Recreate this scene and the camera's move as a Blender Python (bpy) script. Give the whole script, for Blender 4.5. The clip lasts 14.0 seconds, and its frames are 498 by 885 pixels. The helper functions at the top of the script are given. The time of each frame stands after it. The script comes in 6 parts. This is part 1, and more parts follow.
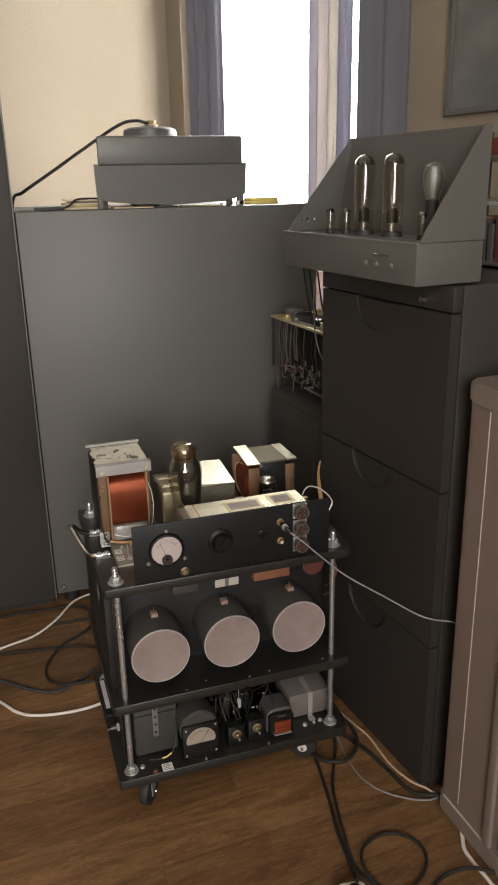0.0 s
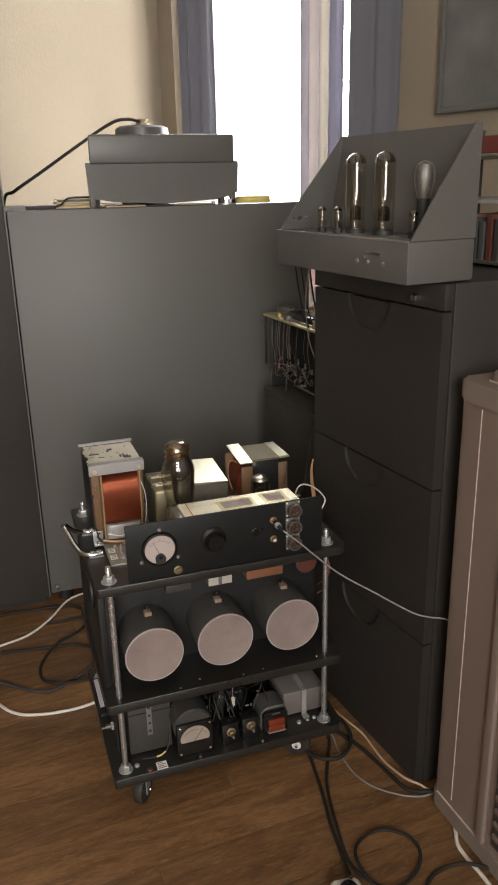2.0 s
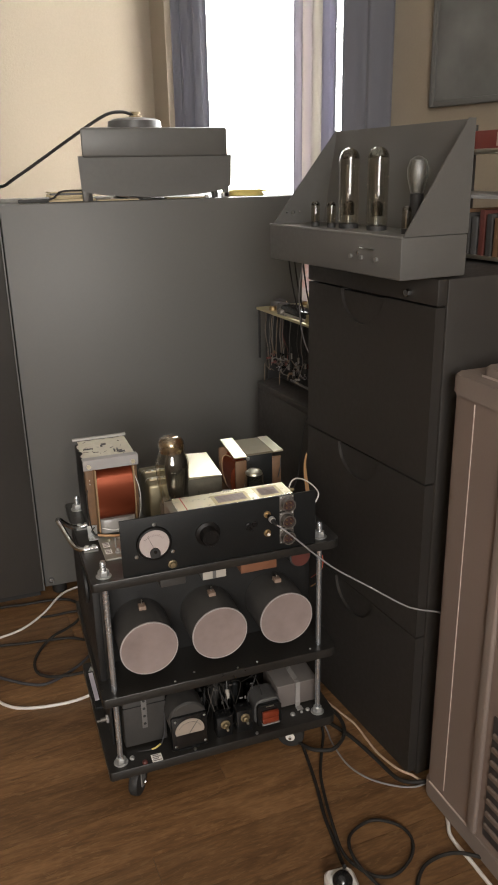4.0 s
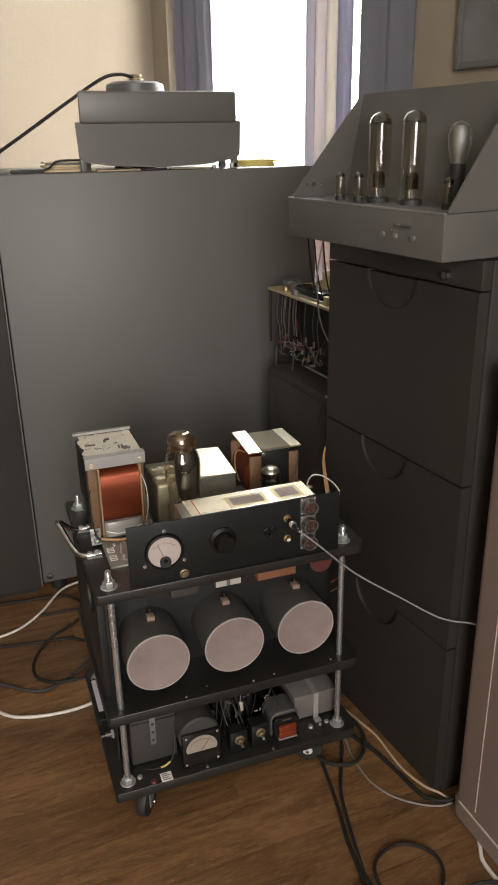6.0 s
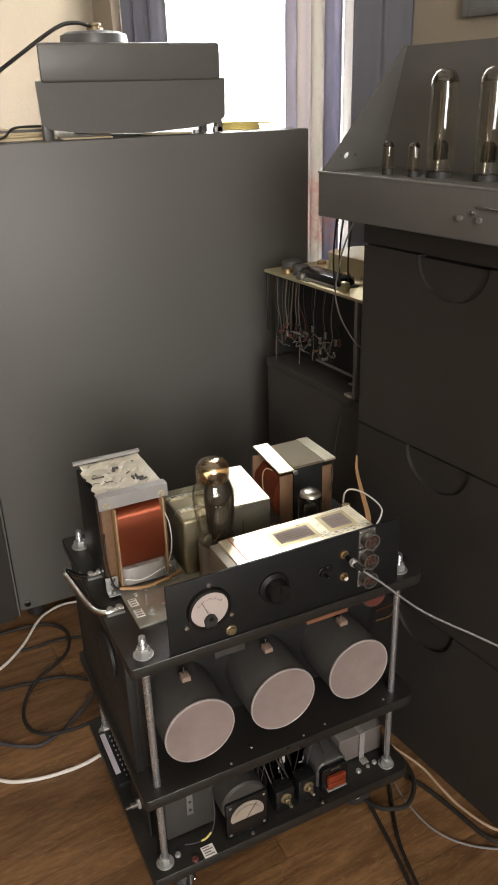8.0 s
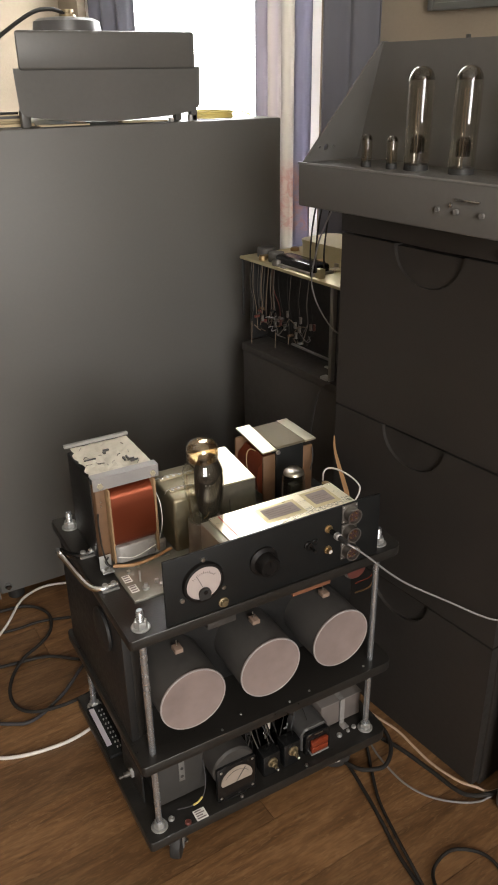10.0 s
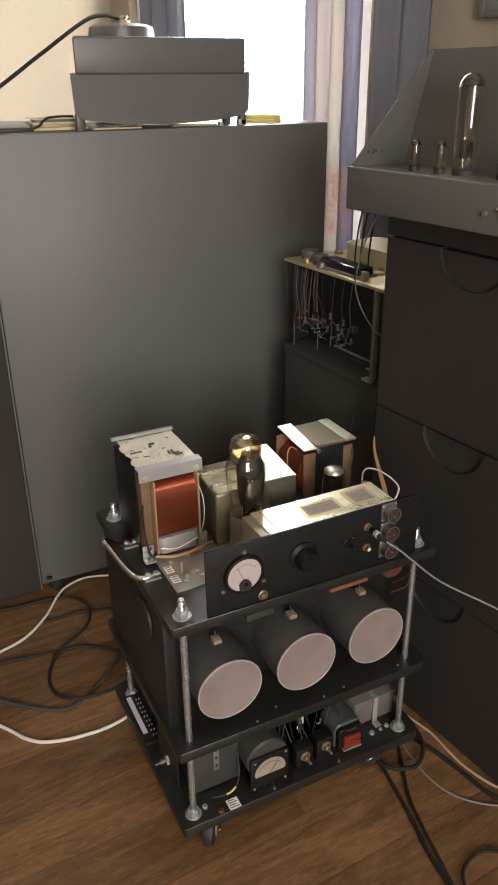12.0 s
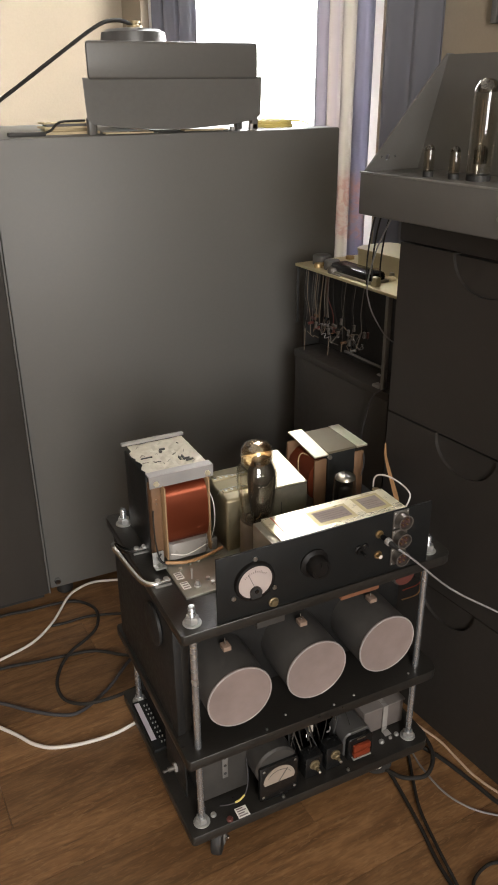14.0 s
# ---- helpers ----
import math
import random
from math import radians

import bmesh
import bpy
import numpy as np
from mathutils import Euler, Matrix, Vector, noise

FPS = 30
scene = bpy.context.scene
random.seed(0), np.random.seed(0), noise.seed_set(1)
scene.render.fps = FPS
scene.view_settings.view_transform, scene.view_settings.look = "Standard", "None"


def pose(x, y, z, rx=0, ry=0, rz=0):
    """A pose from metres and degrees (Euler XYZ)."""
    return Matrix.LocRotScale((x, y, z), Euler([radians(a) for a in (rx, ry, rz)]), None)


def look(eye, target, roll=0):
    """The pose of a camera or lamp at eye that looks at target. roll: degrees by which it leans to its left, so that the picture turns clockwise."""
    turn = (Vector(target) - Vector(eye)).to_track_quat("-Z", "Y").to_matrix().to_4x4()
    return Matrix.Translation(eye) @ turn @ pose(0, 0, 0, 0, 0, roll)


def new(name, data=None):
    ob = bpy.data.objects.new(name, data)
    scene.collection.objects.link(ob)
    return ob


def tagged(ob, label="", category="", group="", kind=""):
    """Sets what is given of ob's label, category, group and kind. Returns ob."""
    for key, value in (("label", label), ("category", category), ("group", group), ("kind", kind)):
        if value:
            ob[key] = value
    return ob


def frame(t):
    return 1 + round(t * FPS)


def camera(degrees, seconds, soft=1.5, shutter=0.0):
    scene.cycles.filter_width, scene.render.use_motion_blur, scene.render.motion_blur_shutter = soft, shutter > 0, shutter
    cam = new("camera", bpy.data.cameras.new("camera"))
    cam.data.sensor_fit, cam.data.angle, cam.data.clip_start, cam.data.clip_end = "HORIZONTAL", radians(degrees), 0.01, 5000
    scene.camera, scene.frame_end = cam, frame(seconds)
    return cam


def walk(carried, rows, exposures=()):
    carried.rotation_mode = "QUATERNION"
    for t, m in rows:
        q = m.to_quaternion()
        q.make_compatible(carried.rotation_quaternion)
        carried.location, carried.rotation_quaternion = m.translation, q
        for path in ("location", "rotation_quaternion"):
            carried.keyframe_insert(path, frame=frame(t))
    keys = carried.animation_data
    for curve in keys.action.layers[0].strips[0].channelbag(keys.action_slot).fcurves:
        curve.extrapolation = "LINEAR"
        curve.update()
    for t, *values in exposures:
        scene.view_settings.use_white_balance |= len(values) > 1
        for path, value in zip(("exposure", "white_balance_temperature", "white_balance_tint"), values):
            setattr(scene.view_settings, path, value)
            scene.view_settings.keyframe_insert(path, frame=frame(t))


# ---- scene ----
cam = camera(36.0, 14.0, soft=1.8)
EXPOSURES = [(0.0, 0.28), (5.5, 0.30), (7.0, 0.50), (14.0, 0.52)]
PATH = [
    (0, (0.051, -0.084, 1.11), (0.641, 1.716, 0.468), -1.2),
    (0.5, (0.05, -0.084, 1.11), (0.645, 1.715, 0.468), -1.2),
    (1, (0.053, -0.086, 1.112), (0.651, 1.711, 0.468), -1.3),
    (1.5, (0.054, -0.085, 1.111), (0.654, 1.711, 0.466), -1.3),
    (2, (0.053, -0.086, 1.111), (0.657, 1.708, 0.464), -1.3),
    (2.5, (0.055, -0.089, 1.11), (0.661, 1.703, 0.462), -1.3),
    (3, (0.055, -0.091, 1.112), (0.663, 1.699, 0.459), -1.3),
    (5.5, (0.041, -0.051, 1.12), (0.673, 1.71, 0.412), -0.9),
    (6, (0.057, 0.042, 1.113), (0.679, 1.797, 0.382), -1.1),
    (6.5, (0.073, 0.156, 1.122), (0.697, 1.9, 0.368), -1.5),
    (7, (0.074, 0.226, 1.129), (0.726, 1.947, 0.348), -1.8),
    (7.5, (0.055, 0.263, 1.131), (0.765, 1.948, 0.321), -1.9),
    (8, (-0.018, 0.31, 1.129), (0.766, 1.952, 0.299), -1.7),
    (10.3, (-0.085, 0.281, 1.146), (0.789, 1.856, 0.277), -0.9),
    (10.5, (-0.092, 0.276, 1.142), (0.776, 1.859, 0.281), -0.7),
    (11, (-0.1, 0.274, 1.144), (0.737, 1.875, 0.285), -0.6),
    (11.5, (-0.103, 0.273, 1.145), (0.71, 1.886, 0.287), -0.5),
    (12, (-0.102, 0.272, 1.146), (0.697, 1.893, 0.288), -0.6),
    (12.5, (-0.101, 0.276, 1.144), (0.695, 1.9, 0.29), -0.6),
    (13, (-0.1, 0.282, 1.144), (0.691, 1.909, 0.291), -0.6),
    (13.5, (-0.103, 0.283, 1.145), (0.685, 1.912, 0.293), -0.5),
    (14, (-0.105, 0.281, 1.146), (0.68, 1.913, 0.298), -0.5),
]
walk(cam, [(t, look(eye, target, roll)) for t, eye, target, roll in PATH], EXPOSURES)

# ---- world and light ----
SKY = bpy.data.worlds.new("sky")
scene.world = SKY
SKY.use_nodes = True
sky_nodes = SKY.node_tree.nodes
sky_tex = sky_nodes.new("ShaderNodeTexSky")
sky_tex.sky_type, sky_tex.sun_disc = "NISHITA", False
sky_tex.sun_elevation, sky_tex.sun_rotation = radians(38), radians(60)
SKY.node_tree.links.new(sky_tex.outputs[0], sky_nodes["Background"].inputs[0])
sky_nodes["Background"].inputs[1].default_value = 0.15

# the room's window wall: a point on its inner face, the way along it and the way out of the room
WALL_P, WALL_AZ = Vector((1.2, 1.8, 0)), -16.0
WALL_M = Matrix.Translation(WALL_P) @ pose(0, 0, 0, 0, 0, -WALL_AZ)   # local y along the wall, local x outwards
WIN_S0, WIN_S1, WIN_Z0, WIN_Z1 = 0.27, 1.30, 0.55, 2.35
FILL_GAP = (-3.7, -2.0, 0.9, 2.55)   # added, unseen opening for fill light behind the camera: its span along the south wall, and its heights

day = bpy.data.lights.new("window_daylight", "AREA")
day.shape, day.size, day.size_y, day.energy, day.color = "RECTANGLE", WIN_Z1 - WIN_Z0 - 0.1, WIN_S1 - WIN_S0 - 0.1, 2.0, (1.0, 0.97, 0.93)
day_ob = new("window_daylight", day)
day_ob.matrix_world = WALL_M @ pose(0.13, (WIN_S0 + WIN_S1) / 2, (WIN_Z0 + WIN_Z1) / 2, 0, 90, 0)
# fill lamp added behind the camera to brighten what faces it
rear_fill = bpy.data.lights.new("rear_fill_lamp", "AREA")
rear_fill.shape, rear_fill.size, rear_fill.size_y, rear_fill.energy, rear_fill.color = "RECTANGLE", FILL_GAP[1] - FILL_GAP[0] - 0.1, FILL_GAP[3] - FILL_GAP[2] - 0.1, 118.0, (1.0, 0.95, 0.89)
rear_fill_ob = new("rear_fill_lamp", rear_fill)
rear_fill_ob.matrix_world = WALL_M @ pose((FILL_GAP[0] + FILL_GAP[1]) / 2, -3.4 - 0.24, (FILL_GAP[2] + FILL_GAP[3]) / 2, 90, 0, 0)

# ---- materials ----


def nodes_of(name):
    m = bpy.data.materials.new(name)
    m.use_nodes = True
    nt = m.node_tree
    return m, nt, nt.nodes["Principled BSDF"]


def mat(name, rgb, rough=0.5, metal=0.0, scale=40.0, vary=0.15, bump=0.1, big=4.0, stretch=(1, 1, 1), spec=0.5, coat=0.0, rvary=0.12, tint=None):
    """A painted, metal or plastic surface: two scales of noise in colour and roughness, with fine relief."""
    m, nt, bsdf = nodes_of(name)
    n, l = nt.nodes, nt.links
    co = n.new("ShaderNodeTexCoord")
    mp = n.new("ShaderNodeMapping")
    mp.inputs["Scale"].default_value = stretch
    l.new(co.outputs["Object"], mp.inputs[0])
    fine, wide = n.new("ShaderNodeTexNoise"), n.new("ShaderNodeTexNoise")
    for tex, sc, det in ((fine, scale, 5), (wide, big, 3)):
        tex.inputs["Scale"].default_value, tex.inputs["Detail"].default_value = sc, det
        l.new(mp.outputs[0], tex.inputs[0])
    add = n.new("ShaderNodeMath")
    add.operation = "ADD"
    l.new(fine.outputs[0], add.inputs[0]), l.new(wide.outputs[0], add.inputs[1])
    ramp = n.new("ShaderNodeMapRange")
    ramp.inputs["From Min"].default_value, ramp.inputs["From Max"].default_value = 0.6, 1.4
    l.new(add.outputs[0], ramp.inputs[0])
    mix = n.new("ShaderNodeMix")
    mix.data_type = "RGBA"
    lo = [c * (1 - vary) for c in rgb]
    hi = [min(1, c * (1 + vary)) for c in (tint or rgb)]
    mix.inputs[6].default_value, mix.inputs[7].default_value = (*lo, 1), (*hi, 1)
    l.new(ramp.outputs[0], mix.inputs[0]), l.new(mix.outputs[2], bsdf.inputs["Base Color"])
    rr = n.new("ShaderNodeMapRange")
    rr.inputs["From Min"].default_value, rr.inputs["From Max"].default_value = 0.6, 1.4
    rr.inputs["To Min"].default_value, rr.inputs["To Max"].default_value = max(0.02, rough - rvary), min(1, rough + rvary)
    l.new(add.outputs[0], rr.inputs[0]), l.new(rr.outputs[0], bsdf.inputs["Roughness"])
    bsdf.inputs["Metallic"].default_value = metal
    bsdf.inputs["Specular IOR Level"].default_value = spec
    bsdf.inputs["Coat Weight"].default_value = coat
    if bump:
        b = n.new("ShaderNodeBump")
        b.inputs["Strength"].default_value, b.inputs["Distance"].default_value = bump, 0.002
        l.new(fine.outputs[0], b.inputs["Height"]), l.new(b.outputs[0], bsdf.inputs["Normal"])
    return m


def glass(name, rgb=(1, 1, 1), rough=0.02, gloss=0.75, ior=1.45, thin=True, base_gloss=0.06, shine_rgb=(1, 1, 1)):
    """Clear glass; a thin wall lets most light straight through and shines at its edges."""
    m, nt, bsdf = nodes_of(name)
    n, l = nt.nodes, nt.links
    if not thin:
        bsdf.inputs["Base Color"].default_value = (*rgb, 1)
        bsdf.inputs["Roughness"].default_value, bsdf.inputs["Transmission Weight"].default_value, bsdf.inputs["IOR"].default_value = rough, 1.0, ior
        return m
    clear, shine, mix, lw = n.new("ShaderNodeBsdfTransparent"), n.new("ShaderNodeBsdfGlossy"), n.new("ShaderNodeMixShader"), n.new("ShaderNodeLayerWeight")
    pw, ma = n.new("ShaderNodeMath"), n.new("ShaderNodeMath")
    clear.inputs[0].default_value = (*rgb, 1)
    shine.inputs["Roughness"].default_value = rough
    shine.inputs["Color"].default_value = (*shine_rgb, 1)
    pw.operation, pw.inputs[1].default_value = "POWER", 3.0
    ma.operation, ma.inputs[1].default_value, ma.inputs[2].default_value = "MULTIPLY_ADD", gloss, base_gloss
    lw.inputs[0].default_value = 0.5
    l.new(lw.outputs["Facing"], pw.inputs[0]), l.new(pw.outputs[0], ma.inputs[0]), l.new(ma.outputs[0], mix.inputs[0])
    l.new(clear.outputs[0], mix.inputs[1]), l.new(shine.outputs[0], mix.inputs[2])
    l.new(mix.outputs[0], n["Material Output"].inputs[0])
    return m


def cloth(name, rgb, through_rgb, share=0.5, stripes=None, stitched=None):
    """Woven curtain cloth that lets some light through, with stripes across its width and a stitched band between two heights."""
    m, nt, bsdf = nodes_of(name)
    n, l = nt.nodes, nt.links
    co, weave = n.new("ShaderNodeTexCoord"), n.new("ShaderNodeTexNoise")
    weave.inputs["Scale"].default_value, weave.inputs["Detail"].default_value = 600, 4
    l.new(co.outputs["Object"], weave.inputs[0])
    attr = n.new("ShaderNodeAttribute")
    attr.attribute_name = "across"
    ramp = n.new("ShaderNodeValToRGB")
    stops = stripes or [(0.0, rgb), (1.0, rgb)]
    els = ramp.color_ramp.elements
    els[0].position, els[0].color = stops[0][0], (*stops[0][1], 1)
    els[1].position, els[1].color = stops[-1][0], (*stops[-1][1], 1)
    for p, c in stops[1:-1]:
        e = els.new(p)
        e.color = (*c, 1)
    l.new(attr.outputs["Fac"], ramp.inputs[0])
    paint = ramp.outputs[0]
    if stitched:
        low, high, thread = stitched
        sep, blot, lo, hi, spots = n.new("ShaderNodeSeparateXYZ"), n.new("ShaderNodeTexNoise"), n.new("ShaderNodeMapRange"), n.new("ShaderNodeMapRange"), n.new("ShaderNodeMapRange")
        blot.inputs["Scale"].default_value, blot.inputs["Detail"].default_value, blot.inputs["Distortion"].default_value = 42, 3, 1.4
        l.new(co.outputs["Object"], sep.inputs[0]), l.new(co.outputs["Object"], blot.inputs[0])
        lo.inputs["From Min"].default_value, lo.inputs["From Max"].default_value = low, low + 0.012
        hi.inputs["From Min"].default_value, hi.inputs["From Max"].default_value = high, high - 0.03
        spots.inputs["From Min"].default_value, spots.inputs["From Max"].default_value, spots.inputs["To Min"].default_value, spots.inputs["To Max"].default_value = 0.42, 0.62, 0.12, 0.75
        l.new(sep.outputs["Z"], lo.inputs[0]), l.new(sep.outputs["Z"], hi.inputs[0]), l.new(blot.outputs[0], spots.inputs[0])
        band, fac, dye = n.new("ShaderNodeMath"), n.new("ShaderNodeMath"), n.new("ShaderNodeMix")
        band.operation = fac.operation = "MULTIPLY"
        dye.data_type = "RGBA"
        dye.inputs[7].default_value = (*thread, 1)
        l.new(lo.outputs[0], band.inputs[0]), l.new(hi.outputs[0], band.inputs[1])
        l.new(band.outputs[0], fac.inputs[0]), l.new(spots.outputs[0], fac.inputs[1])
        l.new(paint, dye.inputs[6])
        edge, kept = n.new("ShaderNodeMapRange"), n.new("ShaderNodeMath")
        edge.inputs["From Min"].default_value, edge.inputs["From Max"].default_value = 0.72, 0.68
        kept.operation = "MULTIPLY"
        l.new(attr.outputs["Fac"], edge.inputs[0]), l.new(fac.outputs[0], kept.inputs[0]), l.new(edge.outputs[0], kept.inputs[1])
        l.new(kept.outputs[0], dye.inputs[0])
        paint = dye.outputs[2]
    trans, mix = n.new("ShaderNodeBsdfTranslucent"), n.new("ShaderNodeMixShader")
    mul = n.new("ShaderNodeMix")
    mul.data_type, mul.blend_type = "RGBA", "MULTIPLY"
    mul.inputs[0].default_value = 1.0
    mul.inputs[7].default_value = (*through_rgb, 1)
    l.new(paint, mul.inputs[6]), l.new(mul.outputs[2], trans.inputs[0])
    l.new(paint, bsdf.inputs["Base Color"])
    bsdf.inputs["Roughness"].default_value, bsdf.inputs["Sheen Weight"].default_value = 0.9, 0.3
    bump = n.new("ShaderNodeBump")
    bump.inputs["Strength"].default_value, bump.inputs["Distance"].default_value = 0.25, 0.001
    l.new(weave.outputs[0], bump.inputs["Height"]), l.new(bump.outputs[0], bsdf.inputs["Normal"])
    mix.inputs[0].default_value = share
    l.new(bsdf.outputs[0], mix.inputs[1]), l.new(trans.outputs[0], mix.inputs[2]), l.new(mix.outputs[0], n["Material Output"].inputs[0])
    return m


def wood_floor(name):
    """Brown oak boards: grain along x, shade by board."""
    m, nt, bsdf = nodes_of(name)
    n, l = nt.nodes, nt.links
    co, info, mp, vec = n.new("ShaderNodeTexCoord"), n.new("ShaderNodeObjectInfo"), n.new("ShaderNodeMapping"), n.new("ShaderNodeVectorMath")
    comb = n.new("ShaderNodeCombineXYZ")
    mulr = n.new("ShaderNodeMath")
    mulr.operation, mulr.inputs[1].default_value = "MULTIPLY", 37.0
    l.new(info.outputs["Random"], mulr.inputs[0]), l.new(mulr.outputs[0], comb.inputs[0]), l.new(mulr.outputs[0], comb.inputs[1])
    vec.operation = "ADD"
    l.new(co.outputs["Object"], vec.inputs[0]), l.new(comb.outputs[0], vec.inputs[1])
    mp.inputs["Scale"].default_value = (1.2, 7, 1)
    l.new(vec.outputs[0], mp.inputs[0])
    grain, pores, cloud = n.new("ShaderNodeTexNoise"), n.new("ShaderNodeTexNoise"), n.new("ShaderNodeTexNoise")
    grain.inputs["Scale"].default_value, grain.inputs["Detail"].default_value, grain.inputs["Distortion"].default_value = 3.0, 8, 2.4
    pores.inputs["Scale"].default_value, pores.inputs["Detail"].default_value = 34, 6
    cloud.inputs["Scale"].default_value = 0.9
    for tex in (grain, pores, cloud):
        l.new(mp.outputs[0], tex.inputs[0])
    ramp = n.new("ShaderNodeValToRGB")
    els = ramp.color_ramp.elements
    els[0].position, els[0].color = 0.30, (0.104, 0.049, 0.018, 1)
    els[1].position, els[1].color = 0.72, (0.245, 0.130, 0.056, 1)
    e = els.new(0.5)
    e.color = (0.172, 0.087, 0.035, 1)
    l.new(grain.outputs[0], ramp.inputs[0])
    dark = n.new("ShaderNodeMix")
    dark.data_type, dark.blend_type = "RGBA", "MULTIPLY"
    pr = n.new("ShaderNodeMapRange")
    pr.inputs["From Min"].default_value, pr.inputs["From Max"].default_value, pr.inputs["To Min"].default_value, pr.inputs["To Max"].default_value = 0.35, 0.62, 0.74, 1.08
    l.new(pores.outputs[0], pr.inputs[0])
    dark.inputs[0].default_value = 0.8
    l.new(ramp.outputs[0], dark.inputs[6]), l.new(pr.outputs[0], dark.inputs[7])
    tone = n.new("ShaderNodeMix")
    tone.data_type, tone.blend_type = "RGBA", "MULTIPLY"
    tone.inputs[0].default_value = 1.0
    tr = n.new("ShaderNodeMapRange")
    tr.inputs["To Min"].default_value, tr.inputs["To Max"].default_value = 0.72, 1.18
    l.new(info.outputs["Random"], tr.inputs[0])
    # pale rays of figure in the oak
    fm2, fleck, fr = n.new("ShaderNodeMapping"), n.new("ShaderNodeTexNoise"), n.new("ShaderNodeMapRange")
    fm2.inputs["Scale"].default_value, fm2.inputs["Rotation"].default_value = (22, 95, 1), (0, 0, 0.12)
    fleck.inputs["Scale"].default_value, fleck.inputs["Detail"].default_value, fleck.inputs["Distortion"].default_value = 1.6, 4, 1.5
    fr.inputs["From Min"].default_value, fr.inputs["From Max"].default_value, fr.inputs["To Max"].default_value = 0.54, 0.68, 0.40
    l.new(vec.outputs[0], fm2.inputs[0]), l.new(fm2.outputs[0], fleck.inputs[0]), l.new(fleck.outputs[0], fr.inputs[0])
    pale = n.new("ShaderNodeMix")
    pale.data_type = "RGBA"
    pale.inputs[7].default_value = (0.30, 0.18, 0.088, 1)
    l.new(fr.outputs[0], pale.inputs[0]), l.new(dark.outputs[2], pale.inputs[6])
    l.new(pale.outputs[2], tone.inputs[6]), l.new(tr.outputs[0], tone.inputs[7]), l.new(tone.outputs[2], bsdf.inputs["Base Color"])
    rr = n.new("ShaderNodeMapRange")
    rr.inputs["To Min"].default_value, rr.inputs["To Max"].default_value = 0.34, 0.62
    l.new(cloud.outputs[0], rr.inputs[0]), l.new(rr.outputs[0], bsdf.inputs["Roughness"])
    b = n.new("ShaderNodeBump")
    b.inputs["Strength"].default_value, b.inputs["Distance"].default_value = 0.35, 0.001
    l.new(pores.outputs[0], b.inputs["Height"]), l.new(b.outputs[0], bsdf.inputs["Normal"])
    return m


PLASTER = mat("cream_plaster", (0.245, 0.202, 0.150), 0.9, scale=160, vary=0.05, bump=0.25, big=2.0, spec=0.2)
PAINT_WHITE = mat("white_gloss_paint", (0.8, 0.79, 0.76), 0.35, vary=0.03, bump=0.05)
CEILING = mat("white_ceiling_paint", (0.8, 0.78, 0.74), 0.9, vary=0.03, spec=0.2)
OAK = wood_floor("oak_boards")
# base raised well above black, with veiling glare put into the colour
BLACK_BOARD = mat("black_laminate", (0.100, 0.097, 0.090), 0.52, scale=160, vary=0.05, bump=0.03, big=1.5, spec=0.6, rvary=0.04)
GREY_BOARD = mat("dark_grey_board", (0.038, 0.034, 0.030), 0.5, scale=90, vary=0.15, bump=0.12, big=3)
DRAWER_BLACK = mat("black_brown_board", (0.028, 0.0245, 0.0215), 0.5, scale=90, vary=0.15, bump=0.12, big=3)
DECK = mat("deck_black_stain", (0.018, 0.0165, 0.0145), 0.36, scale=120, vary=0.3, bump=0.14, stretch=(1, 4, 1), rvary=0.1, spec=0.5)
DECK_DARK = mat("matt_black_panel", (0.011, 0.0105, 0.010), 0.55, scale=120, vary=0.2, bump=0.15)
PANEL_BLACK = mat("black_anodised_panel", (0.010, 0.0105, 0.0105), 0.45, scale=200, vary=0.2, bump=0.04, rvary=0.06, spec=0.3)
GLOSS_BLACK = mat("gloss_black_plastic", (0.01, 0.01, 0.01), 0.18, vary=0.1, bump=0.0)
# black metal; base colour raised to stand in for window glare
AMP_BLACK = mat("glare_lifted_black_metal", (0.098, 0.094, 0.088), 0.45, scale=120, vary=0.08, bump=0.05)
RUBBER = mat("black_rubber", (0.018, 0.017, 0.016), 0.6, scale=200, vary=0.2, bump=0.1)
ZINC = mat("zinc_steel", (0.62, 0.62, 0.6), 0.3, 1.0, scale=60, vary=0.06, bump=0.01, rvary=0.05)
CHROME = mat("chrome", (0.60, 0.60, 0.60), 0.16, 1.0, vary=0.05, bump=0.0, rvary=0.05)
ALU = mat("brushed_aluminium", (0.84, 0.765, 0.575), 0.30, 0.72, scale=120, vary=0.04, bump=0.02, stretch=(1, 14, 1), rvary=0.07)
ALU_LID = mat("satin_aluminium", (0.90, 0.84, 0.66), 0.34, 1.0, scale=120, vary=0.06, bump=0.04, stretch=(14, 1, 1), rvary=0.06)
STEEL = mat("grey_plated_steel", (0.42, 0.42, 0.41), 0.36, 0.6, scale=60, vary=0.08, bump=0.02, rvary=0.05)
ROD_STEEL = mat("smooth_steel_rod", (0.58, 0.60, 0.62), 0.27, 0.85, scale=60, vary=0.02, bump=0.0, rvary=0.01)
CORE_TOP = mat("olive_grey_lamination", (0.215, 0.185, 0.125), 0.45, 0.6, scale=200, vary=0.1, bump=0.08, stretch=(12, 1, 1))
PLATE_GREY = mat("grey_aluminium_plate", (0.30, 0.29, 0.25), 0.36, 0.6, scale=90, vary=0.12, bump=0.06)
BOX_GREY = mat("pinkish_grey_box_paint", (0.165, 0.142, 0.130), 0.45, 0.2, vary=0.1)
